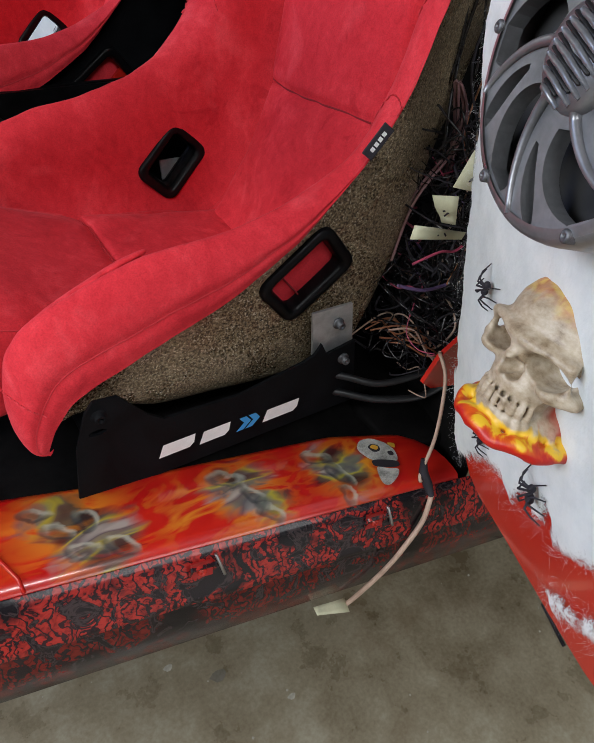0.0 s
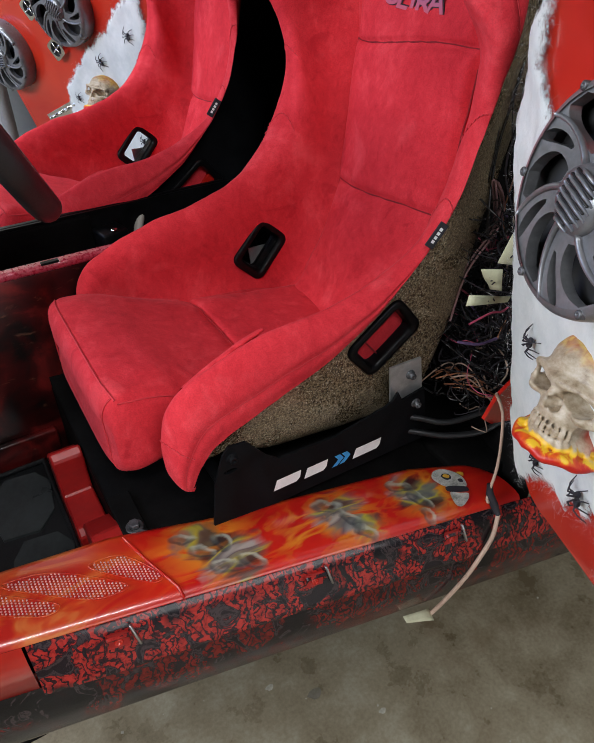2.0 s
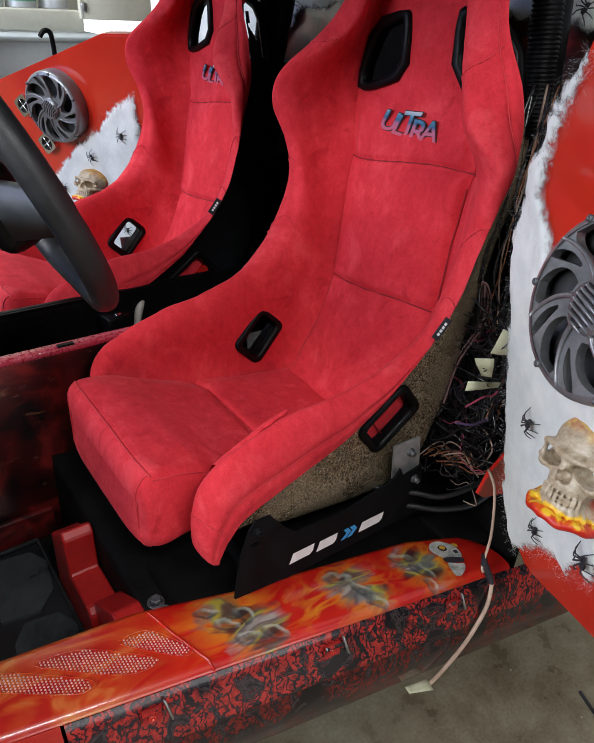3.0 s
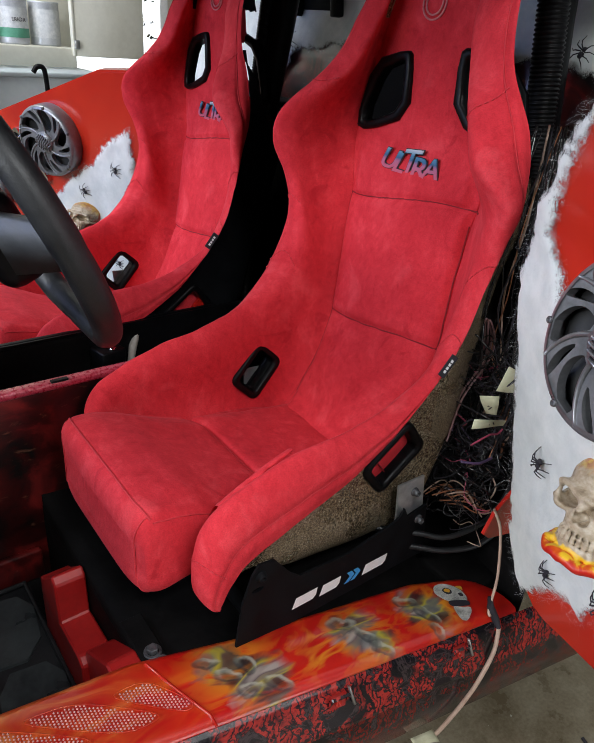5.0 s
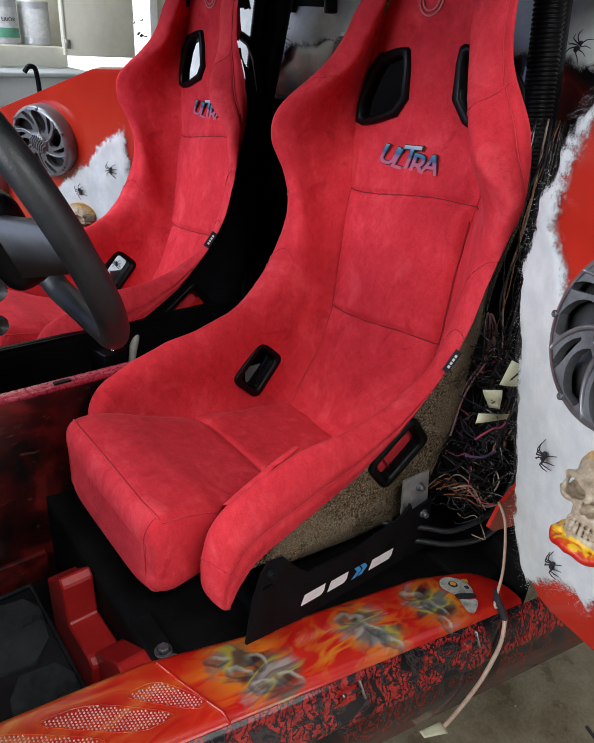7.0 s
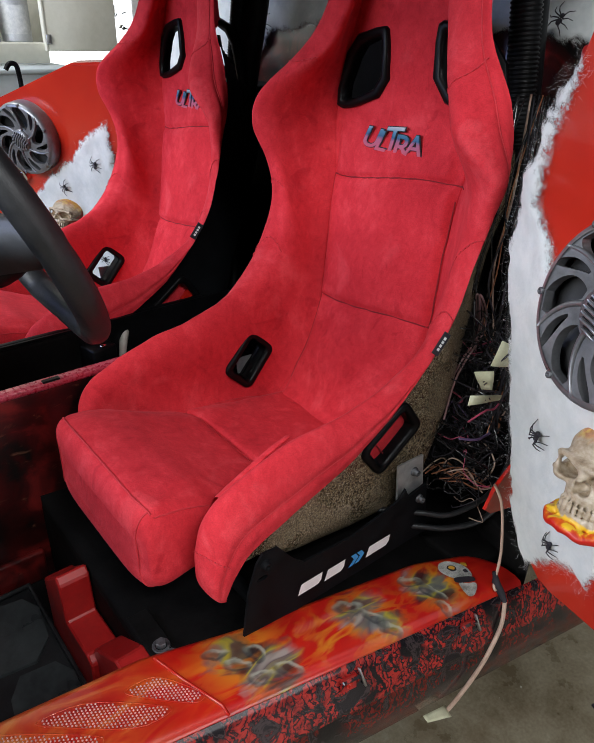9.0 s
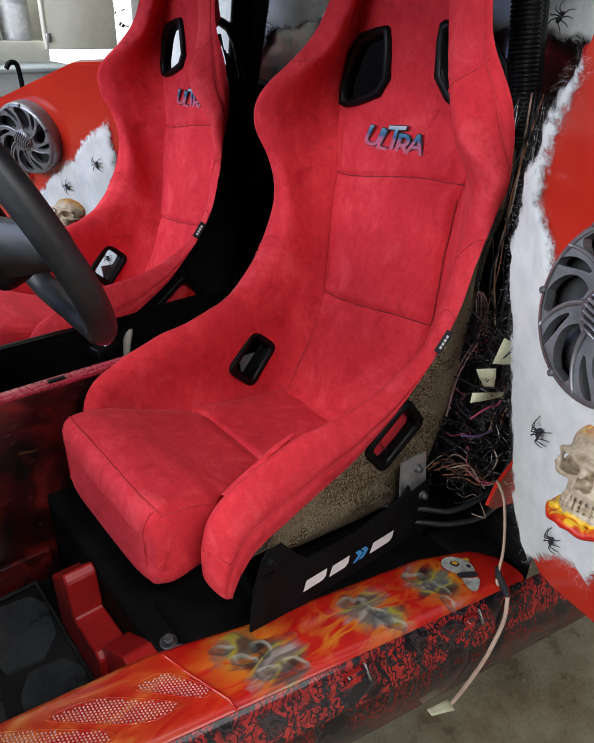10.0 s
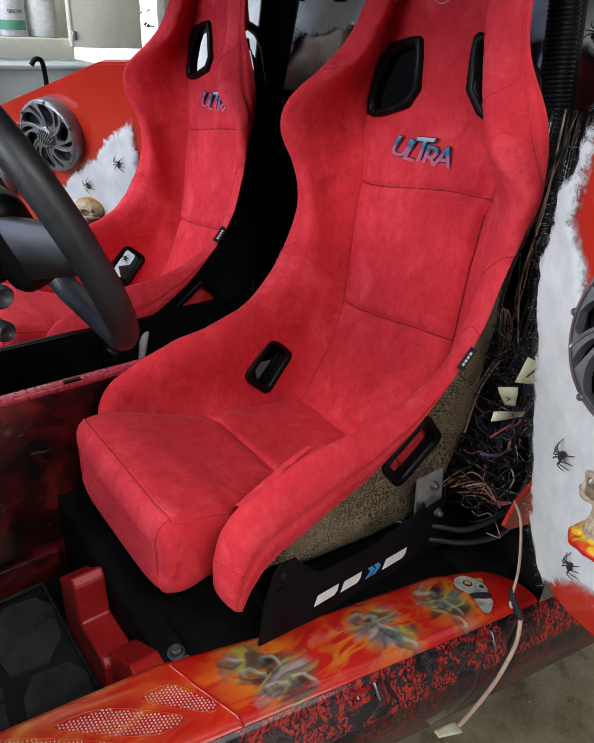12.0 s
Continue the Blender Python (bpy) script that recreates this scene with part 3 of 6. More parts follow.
# belt openings in the two sides: centre (x, z), long axis, width and height of the surround
HOLES = {1: ((.209, .848), (.694, .720), .104, .076), -1: ((.203, .876), (.780, .626), .112, .084)}
RIGHT_HOLE = [(.172, 1.312), (.140, 1.423), (.040, 1.452), (.025, 1.444), (.032, 1.352), (.150, 1.306)]
HEAD_HOLE = [(.194, 1.314), (.162, 1.421), (.090, 1.441), (.079, 1.433), (.071, 1.343), (.164, 1.308)]


def smooth01(v):
    v = max(0.0, min(1.0, v))
    return v * v * (3 - 2 * v)


def back_line(z):
    return float(np.interp(z, [r[1] for r in SEAT[7:]], [r[0] for r in SEAT[7:]]))


def mid(z):
    """How far the middle of the backrest lies off the line of the brackets."""
    return .040 * smooth01((z - .85) / .32)


def panel_half(z):
    return float(np.interp(z, [.75, .86, .966, 1.08, 1.19], [.150, .142, .137, .140, .144]))


def seam_z(y, which):
    """Height of the two cross seams of the backrest, which rise over the padding."""
    z0, k = ((.968, .022), (1.190, .030))[which]
    return z0 + k * smooth01((mid(z0) + .15 - y) / .26)


def pad(y, z):
    """How far the two stitched back panels stand proud: a full crown and a soft roll at every seam."""
    hw = panel_half(z)
    e = hw - abs(y - mid(z))
    if e < -.02 or z > 1.30:
        return 0.0
    lo, hi = seam_z(y, 0), seam_z(y, 1)
    crown = .016 * max(0.0, 1 - ((y - mid(z)) / hw) ** 2) * smooth01((1.26 - z) / .07)
    gap = min(abs(z - lo), abs(z - hi))
    roll = .010 * (smooth01(min(gap, max(e, 0.0)) / .015) ** .5)
    if z > hi:
        roll = .010 * smooth01((z - hi) / .012) ** .5 * smooth01((1.30 - z) / .06) * smooth01(max(e, 0) / .02)
    return crown + (roll if e > 0 else 0.0)


def seat_half(r, side):
    """Points of one half section from the centre line to the outer seam."""
    cx, cz, wi, kx, kz, yc, ex, ez, yo = r[:9]
    y0 = side * mid(cz)
    c, k, e = np.array((cx, y0, cz)), np.array((kx, yc + min(0, y0) * .9 * smooth01((cz - 1.16) / .10), kz)), np.array((ex, yo, ez))
    w = np.array((cx, wi + y0, cz))
    low = w * 0.72 + k * 0.28 + np.array((0, 0.003, 0))
    inn = w * 0.2 + k * 0.8 + np.array((0, -0.010, 0))
    top = k + np.array((0, 0.006, 0))
    out = k * 0.55 + e * 0.45 + np.array((0, 0.016, 0)) + (k - w) / max(np.linalg.norm(k - w), 1e-4) * 0.004
    keys = [c, c * 0.5 + w * 0.5, w * 0.93 + c * 0.07, w, low, inn, top, out, e]
    res = []
    for i, (x, y, z) in enumerate(spline(keys, HALF)):
        if z > .76 and y < wi + y0 + .01 and x > .24:
            x -= pad(side * y, z)
        d = noise.noise(Vector((x * 14, side * y * 14, z * 14))) * 0.0026 + noise.noise(Vector((x * 42, side * y * 42, z * 42))) * 0.0009
        # the welt: a shallow groove just inside the outer seam
        g = i - (HALF - 10)
        dip = -.0022 * math.exp(-(g / 1.3) ** 2) + .0012 * math.exp(-((g - 4) / 2.5) ** 2)
        res.append((x - d - .4 * dip, side * (y + dip), z + d + .3 * dip))
    return res


def in_poly(x, y, poly):
    c = False
    for i in range(len(poly)):
        (x0, y0), (x1, y1) = poly[i - 1], poly[i]
        if (y0 > y) != (y1 > y) and x < (x1 - x0) * (y - y0) / (y1 - y0) + x0:
            c = not c
    return c


def in_hole(p, grow=0.0, shell=False):
    if abs(p.y) > .12 and p.z < 1.05:
        (hx, hz), (ux, uz), w, h = HOLES[1 if p.y > 0 else -1]
        dx, dz = p.x - hx, p.z - hz
        if abs(dx * ux + dz * uz) < w * .42 + grow and abs(dx * uz - dz * ux) < h * .39 + grow:
            return True
    if shell:
        return p.z > 1.26 and in_poly(abs(p.y) - (.10 if p.y > .15 else 0), p.z, SHELL_HEAD)
    return p.z > 1.28 and p.x > .385 and abs(p.y) < .215 and in_poly(abs(p.y), p.z, INNER_HEAD if p.y > 0 else INNER_RIGHT)


def cut(poly, times=2):
    """Rounds a polygon's corners."""
    for _ in range(times):
        out = []
        for i in range(len(poly)):
            a, b = np.array(poly[i]), np.array(poly[(i + 1) % len(poly)])
            out += [tuple(a * .78 + b * .22), tuple(a * .22 + b * .78)]
        poly = out
    return poly


def shrink(poly, d):
    c = np.mean(np.array(poly), axis=0)
    return [tuple(np.array(p) + (c - np.array(p)) / max(np.linalg.norm(c - np.array(p)), 1e-6) * d) for p in poly]


INNER_HEAD, INNER_RIGHT = shrink(cut(HEAD_HOLE, 1), .009), shrink(cut(RIGHT_HOLE, 1), .009)
SHELL_HEAD = [(.002, 1.28), (.205, 1.28), (.19, 1.49), (.002, 1.49)]


def ring_rows(bm, loops):
    add_grid(bm, loops, closed_u=True)


def text_bm(body, size, extrude, shear=0.0, spacing=1.0, offset=0.0):
    cu = bpy.data.curves.new("lettering", "FONT")
    cu.body, cu.size, cu.extrude, cu.shear, cu.space_character, cu.offset = body, size, extrude, shear, spacing, offset
    cu.align_x, cu.align_y = "CENTER", "BOTTOM_BASELINE"
    ob = new("lettering", cu)
    me = bpy.data.meshes.new_from_object(ob.evaluated_get(bpy.context.evaluated_depsgraph_get()))
    bpy.data.objects.remove(ob)
    bm = bmesh.new()
    bm.from_mesh(me)
    bpy.data.meshes.remove(me)
    return bm


def bolt_bm(m, r=0.008, h=0.008, hexa=False):
    bm = bmesh.new()
    if hexa:
        add_lathe(bm, [(r * 1.7, 0), (r * 1.7, h * .2), (r * 1.6, h * .28), (r * 1.1, h * .28)], m, 18)
        add_lathe(bm, [(r * 1.1, h * .28), (r * 1.1, h * .92), (r * .95, h * 1.05), (0, h * 1.05)], m, 6)
        return bm
    add_lathe(bm, [(r * 1.5, 0), (r * 1.5, h * .25), (r * 1.45, h * .32), (r, h * .32), (r, h), (r * .9, h * 1.12), (r * .5, h * 1.12), (r * .48, h * .5), (0, h * .5)], m, 18)
    return bm


from mathutils.bvhtree import BVHTree


def build_seat():
    s = thing("bucket_seat")
    bm = bmesh.new()
    rows = []
    for r in ST:
        right, left = seat_half(r, -1), seat_half(r, 1)
        rows.append(list(reversed(left)) + right[1:])
    vs = add_grid(bm, rows)
    # stitched lines: along both outer bands, across the bands, round the back panels
    seams = bmesh.new()
    n = len(rows[0])
    lift = Vector((-.0008, 0, .0008))
    for col in (9, n - 10):
        add_tube(seams, [Vector(rows[i][col]) + lift for i in range(9, 282, 2)], 0.0009, 5)
    # short cross seams over the bolsters, in single stitches
    for i in (34, 141, 172, 232):
        for c0 in (range(6, 40), range(n - 40, n - 6)):
            line = [Vector(rows[i + int(abs(c - c0[0]) / 5)][c]).lerp(Vector(rows[i + int(abs(c - c0[0]) / 5) + 1][c]), abs(c - c0[0]) / 5 % 1) + lift for c in c0]
            for q in range(0, len(line) - 2, 3):
                add_tube(seams, line[q:q + 3], 0.0010, 5)
    tree = BVHTree.FromBMesh(bm)

    def on_back(y, z):
        hit = tree.ray_cast(Vector((-.1, y, z)), Vector((1, 0, 0)))[0]
        return hit + Vector((.0008, 0, 0)) if hit else Vector((back_line(z), y, z))
    # panel seams in a darker red that paints the shade of the creases
    creases = bmesh.new()
    for which in (0, 1):
        h = panel_half((.966, 1.19)[which])
        ys = np.linspace(mid((.966, 1.19)[which]) - h - .02, mid((.966, 1.19)[which]) + h, 60)
        add_tube(creases, [on_back(y, seam_z(y, which)) for y in ys], 0.0017, 6)
    add_tube(creases, [on_back(mid(z) + panel_half(z), z) for z in np.linspace(.80, 1.192, 70)], 0.0017, 6)
    add_tube(creases, [on_back(mid(z) - panel_half(z), z) for z in np.linspace(.95, 1.195, 50)], 0.0017, 6)
    dead = [f for f in bm.faces if in_hole(f.calc_center_median())]
    bmesh.ops.delete(bm, geom=dead, context="FACES")
    part("upholstery", bm, M_SUEDE, s, "red suede cover over deep side bolsters")
    part("stitching", seams, M_THREAD, s, "dark red seams and stitching")
    part("panel_seam", creases, M_SEAM, s, "sunken back panel seams, darkened for crease shade")
    bm = bmesh.new()
    rows = []
    for r in ST:
        ex, ez, yo, bx, bz = r[6:11]
        e, b = np.array((ex + .006, yo - .022 + .015 * smooth01((ez - 1.0) / .1), ez + .006)), np.array((bx, yo - .036 - .006 * smooth01((bz - .95) * 5), bz))
        keys = [e, e * 0.5 + b * 0.5, b, np.array((bx + .01, (yo - .03) * .75, bz - 0.012)), np.array((max(bx, r[0] + .035) + .008, 0, bz - .016))]
        half = spline(keys, 40)
        f = mid(bz) * np.clip(np.linspace(0, 2.2, 40), 0, 1)
        out = .040 * smooth01((bz - 1.04) / .08) * smooth01((1.42 - bz) / .06)
        rows.append([(x + out * min(1, q / 3), y + .8 * k, z) for q, ((x, y, z), k) in enumerate(zip(half, f))] + [(x + (min(x, ex + .02 + .16 * (38 - q) / 20) - x) * smooth01((bz - .98) / .12), -y + .8 * k + .020 * smooth01((z - 1.02) / .1) * min(1, (39 - q) / 39), z) for q, ((x, y, z), k) in enumerate(zip(half[::-1][1:], f[::-1][1:]))])
    add_grid(bm, rows)
    bmesh.ops.delete(bm, geom=[f for f in bm.faces if in_hole(f.calc_center_median(), shell=True)], context="FACES")
    part("shell", bm, M_SHELL, s, "speckled bronze fibreglass shell")
    # cushion pad with a blunt, rounded front
    bm = bmesh.new()
    keys = [(-.2045, .846, .782, .148), (-.2042, .860, .768, .152), (-.201, .876, .755, .156), (-.192, .889, .745, .158), (-.172, .893, .740, .160), (-.12, .883, .748, .160), (-.05, .853, .752, .160), (.03, .820, .76, .160), (.045, .809, .76, .160), (.06, .816, .76, .160), (.16, .794, .75, .160), (.265, .778, .75, .160)]
    prof = spline(keys, 70)
    rows = []
    for x, zt, zb, w in prof:
        row = []
        for j in range(56):
            an = 2 * math.pi * j / 56
            ca, sa = math.cos(an), math.sin(an)
            u, v = math.copysign(abs(ca) ** .33, ca), math.copysign(abs(sa) ** .33, sa)
            d = noise.noise(Vector((x * 18, u * 4, 3))) * .005 + noise.noise(Vector((x * 42, u * 10, 7))) * .0018
            row.append((x + .012 * abs(u) ** 6 * smooth01((-.12 - x) / .06), u * w, (zt + zb) / 2 + v * (zt - zb) / 2 + (d - .006 * u ** 4 if v > 0 else 0)))
        rows.append(row)
    gv = add_grid(bm, rows, closed_u=True)
    bm.faces.new(list(reversed(gv[0])))
    cush = part("seat_cushion", bm, M_SUEDE, s, "red suede seat cushion with a cross seam")
    bm = bmesh.new()
    front = min(range(len(prof)), key=lambda i: abs(prof[i][0] + .186))
    add_tube(bm, [Vector(p) + Vector((-.001, 0, .001)) for p in rows[front][6:23]], .0014, 6)
    # upright seams at the two front corners
    for j, jb in ((7, 49), (21, 35)):
        add_tube(bm, [Vector(rows[i][j]) + Vector((-.0006, 0, 0)) for i in range(front, -1, -1)] + [Vector(rows[i][jb]) + Vector((-.0006, 0, 0)) for i in range(0, front)], .0012, 5)
    for j in (5, 23):
        add_tube(bm, [Vector(rows[i][j]) + Vector((0, 0, .0008)) for i in range(front, 44)], .0012, 5)
    cross = min(range(len(prof)), key=lambda i: abs(prof[i][0] - .045))
    add_tube(bm, [Vector(p) + Vector((0, 0, .0004)) for p in rows[cross][4:25]], .0015, 5)
    part("piping", bm, M_THREAD, cush)
    # loose edge of the cushion cover that laps over the bolster
    bm = bmesh.new()
    edge = spline([(-.100, -.182, .893), (-.070, -.180, .906), (-.038, -.179, .919), (-.008, -.178, .931), (.022, -.178, .940)], 40)
    rows3 = []
    for i, (x, y, z) in enumerate(edge):
        f = math.sin(math.pi * i / 39) ** .5
        wv = .004 * noise.noise(Vector((x * 70, 0, 5))) + .0025 * noise.noise(Vector((x * 190, 0, 8)))
        rows3.append([(x, y + .022, z - .030), (x, y + .010, z - .006), (x, y + .002, z + .004 * f), (x, y - (.006 + wv) * f, z + (.0065 + wv * .5) * f), (x, y - (.009 + wv) * f, z + .003 * f), (x, y - .004 * f, z - .003)])
    add_grid(bm, rows3)
    part("loose_fold", bm, M_SUEDE, s, "loose fold of red suede")
    # side openings with black sleeves
    def hole_loop(d, y, sd, lean):
        (hx, hz), (ux, uz), w, h = HOLES[sd]
        out = []
        for p, q in round_rect(w - 2 * d, h - 2 * d, max(.004, .017 - d * .6)):
            dz = p * uz - q * ux
            out.append((hx + p * ux + q * uz, sd * (y + lean * dz), hz + dz))
        return out
    for sd, y0 in ((1, .186), (-1, .2055)):
        sg = -1 if sd > 0 else 1
        for nm, prof_h, mt, lb in (
                ("belt_bezel", ((0, -.008), (0, .004), (.0015, .0065), (.004, .0075), (.009, .0075), (.012, .006), (.0145, .001), (.0155, -.022)), M_BLACK, "black plastic belt opening"),):
            bm = bmesh.new()
            ring_rows(bm, [hole_loop(d, y0 + sg * h, sd, .13 if sd > 0 else .055) for d, h in prof_h])
            bmesh.ops.recalc_face_normals(bm, faces=bm.faces)
            part(nm, bm, mt, s, lb)
        if sd > 0:
            bm = bmesh.new()
            ring_rows(bm, [hole_loop(d, y, sd, .12) for d, y in ((.004, .226), (.004, .214), (.015, .212), (.016, .186))])
            bmesh.ops.recalc_face_normals(bm, faces=bm.faces)
            part("outer_bezel", bm, M_BLACK, s)
        else:
            # padding that closes the opening, with an upright seam
            (hx, hz), (ux, uz), w, h = HOLES[sd]
            bm = bmesh.new()
            rows2 = []
            for q in np.linspace(-.5, .5, 9):
                rows2.append([(hx + p * w * ux + q * h * uz, -.190 - .005 * math.cos(p * 3) * math.cos(q * 3) - .055 * (p * w * uz - q * h * ux), hz + p * w * uz - q * h * ux) for p in np.linspace(-.5, .5, 9)])
            add_grid(bm, rows2)
            part("opening_padding", bm, M_SUEDE, s, "red suede padding behind the opening")
            bm = bmesh.new()
            add_tube(bm, [(hx - .2 * w * ux + q * h * uz, -.1958 - .055 * (-.2 * w * uz - q * h * ux), hz - .2 * w * uz - q * h * ux) for q in np.linspace(-.5, .5, 6)], .0012, 5)
            part("stitching", bm, M_SEAM, s)
    for sd in (-1, 1):
        bm = bmesh.new()
        o = cut(HEAD_HOLE if sd > 0 else RIGHT_HOLE, 1)
        loops = []
        for d, dep in ((-.003, .004), (-.003, -.006), (.000, -.009), (.009, -.009), (.0125, -.007), (.015, -.002), (.016, .016), (.002, .018)):
            loops.append([(back_line(z) + dep, sd * y, z) for y, z in shrink(o, d)])
        ring_rows(bm, loops)
        bmesh.ops.recalc_face_normals(bm, faces=bm.faces)
        part("head_opening_bezel", bm, M_BLACK, s, "black plastic harness opening")
    # lettering and tag
    face = frame_m((back_line(1.254) - .0072, 0.044, 1.254), (0, -1, 0.02), (0.04, 0, 1))
    for nm, ext, off, lift, mt in (("embroidered_outline", .0006, .0022, 0, M_INK), ("embroidered_word", .0010, .0006, .0012, M_LETTER)):
        word = bmesh.new()
        for ch, dx, size, lean, dy, sh in (("U", -.053, .052, -4, .000, .36), ("L", -.027, .052, -3, -.004, .36), ("T", -.001, .060, 4, -.001, .30), ("R", .021, .058, 0, -.010, .22), ("A", .050, .050, 4, -.003, .28)):
            one = text_bm(ch, size, ext, sh, 1.0, off)
            bmesh.ops.transform(one, matrix=pose(dx, dy, 0, 0, 0, lean) @ Matrix.Diagonal((1.12, .92, 1, 1)), verts=one.verts)
            tmp = bpy.data.meshes.new("letter")
            one.to_mesh(tmp)
            one.free()
            word.from_mesh(tmp)
            bpy.data.meshes.remove(tmp)
        part(nm, word, mt, s, "blue and pink embroidered word" if lift else "", smooth=False, m=face @ pose(0, 0, lift))
    ring = bmesh.new()
    for rr in (.024, .017):
        add_tube(ring, [(back_line(1.512 + rr * math.sin(a)) - .003, .050 + rr * math.cos(a), 1.512 + rr * math.sin(a)) for a in np.linspace(0, 2 * math.pi, 40, endpoint=False)], .0016, 6, closed=True)
    part("embroidered_ring", ring, M_SILVERRED, s, "pale embroidered ring")
    tag_n = Vector((-.20, -.97, .10))
    tagm = frame_m((.244, -.2440, 1.044), (.60, -.06, .80), tag_n.cross(Vector((.60, -.06, .80))))
    tag = part("fabric_tag", box_bm((.036, .0145, .0016), None, .0006, 1), M_INK, s, "small black woven tag", smooth=False, m=tagm)
    bm = bmesh.new()
    for i in range(4):
        add_box(bm, (.0042, .0045, .0005), pose(-.0090 + .0060 * i, 0, .0011))
    part("tag_print", bm, M_WHITE, tag, smooth=False)
    # side brackets
    outline = [(-.103, .672), (-.094, .760), (-.080, .807), (-.070, .821), (-.044, .818), (-.014, .778), (.004, .762), (.100, .756), (.190, .772), (.205, .778), (.214, .792), (.224, .772), (.266, .780), (.284, .668)]
    for sd in (-1, 1):
        turn = Matrix(((1, 0, 0, 0), (0, 0, -1, sd * .237), (0, 1, 0, 0), (0, 0, 0, 1)))
        holes = [[(-.070 + .010 * math.cos(a), .777 + .004 * math.sin(a)) for a in np.linspace(0, 2 * math.pi, 12, endpoint=False)], [(.252 + .004 * math.cos(a), .725 + .005 * math.sin(a)) for a in np.linspace(0, 2 * math.pi, 10, endpoint=False)]]
        br = part("side_bracket", plate_bm(outline, .004, turn, holes), M_STEELBLACK, s, "black steel side bracket with white and blue shapes", smooth=False)
        y1 = sd * .2425 if sd < 0 else .2445
        pl = part("steel_plate", plate_bm([(.213, .740), (.203, .834), (.262, .832), (.278, .735)], .0035, Matrix(((1, 0, 0, 0), (0, 0, -1, sd * .2255 + .0), (0, 1, 0, 0), (0, 0, 0, 1)))), M_PLATE, s, "brushed steel mounting plate", smooth=False)
        for bx, bz in ((.243, .808), (.250, .757)):
            part("bolt", bolt_bm(frame_m((bx, sd * (.2295 if bz > .78 else .2415), bz), (1, 0, 0), (0, 0, 1) if sd < 0 else (0, 0, -1)), .0052, .009), M_ZINC, pl)
        part("bolt", bolt_bm(frame_m((-.066, sd * .2395, .800), (1, 0, 0), (0, 0, 1) if sd < 0 else (0, 0, -1)), .006, .008), M_STEELBLACK, br)
        if sd < 0:
            # plain slanted bars and chevrons in the mark's colours
            for a, w in ((-.006, .047), (.046, .042), (.134, .054)):
                z0 = .700 - .052 * (a + .006)
                bm = bmesh.new()
                bm.faces.new([bm.verts.new((x, -.2418, z0 + z)) for x, z in ((a, 0), (a + w - .008, 0), (a + w - .002, .006), (a + w, .020), (a + .006, .020))])
                part("white_bar", bm, M_WHITE, br, smooth=False)
            for k in range(2):
                bm = bmesh.new()
                a, z0, y = .096 + .013 * k, .694, -.2418
                pts = [(a, z0), (a + .010, z0), (a + .021, z0 + .012), (a + .014, z0 + .022), (a + .004, z0 + .022), (a + .011, z0 + .012)]
                bm.faces.new([bm.verts.new((x, y, z)) for x, z in pts])
                part("blue_chevron", bm, M_BLUE, br, smooth=False)
    # cross tubes that carry the brackets
    for x, z in ((-.06, .70), (.25, .685)):
        part("cross_tube", tube_bm([(x, -.232, z), (x, .232, z)], .012, 12), M_STEELBLACK, s)
    return s


seat = build_seat()
seat.matrix_basis = pose(0, 0.225, 0)
tagged(seat, "red suede racing bucket seat with bronze shell on black brackets", "car seat", "bucket seats")
seat2 = copy_thing(seat, pose(0, 0.895, 0))
# far shell is bronze too; black here stands in for the shade on it
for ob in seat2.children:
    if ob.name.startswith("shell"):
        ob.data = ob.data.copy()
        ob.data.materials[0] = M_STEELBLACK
        ob["label"] = "bronze fibreglass shell blackened for shade"


# ---- vehicle body: floor pan, tunnel, bulkhead ----
body = thing("vehicle_body")
tagged(body, "red and black open vehicle cabin with bare black floor", "vehicle")


def pan_z(x):
    return .668 - .05 * (x + .2)


bm = bmesh.new()
rows = []
for x in np.linspace(-.215, .62, 34):
    rows.append([(x, y, pan_z(x) + noise.noise(Vector((x * 9, y * 9, 1))) * .004 - (.02 if y < .0 else 0)) for y in np.linspace(-.07, 1.19, 40)])
add_grid(bm, rows)
r = bmesh.ops.extrude_face_region(bm, geom=bm.faces[:])
bmesh.ops.translate(bm, vec=(0, 0, -.05), verts=[v for v in r["geom"] if isinstance(v, bmesh.types.BMVert)])
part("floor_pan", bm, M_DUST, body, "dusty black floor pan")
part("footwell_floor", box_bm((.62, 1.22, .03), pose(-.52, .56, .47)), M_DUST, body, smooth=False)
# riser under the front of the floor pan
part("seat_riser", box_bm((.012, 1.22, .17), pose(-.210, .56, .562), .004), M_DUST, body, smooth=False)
# red moulded ridge along the riser
for out, x0, w in (([(.335, .485), (.335, .612), (.318, .622), (.262, .672), (.250, .660), (.245, .585), (.165, .590), (.150, .580), (.150, .485)], -.268, .050), ([(.155, .485), (.160, .600), (.148, .612), (.070, .668), (.030, .665), (.030, .485)], -.258, .045)):
    m = Matrix(((0, 0, 1, x0), (1, 0, 0, 0), (0, 1, 0, 0), (0, 0, 0, 1)))
    bm = plate_bm(out, w, m)
    bmesh.ops.bevel(bm, geom=[e for e in bm.edges if len(e.link_faces) == 2 and e.calc_face_angle(0) > .4], offset=.003, segments=1, affect="EDGES")
    part("moulded_ridge", bm, M_REDTUB, body, "scuffed red plastic ridge", smooth=False)
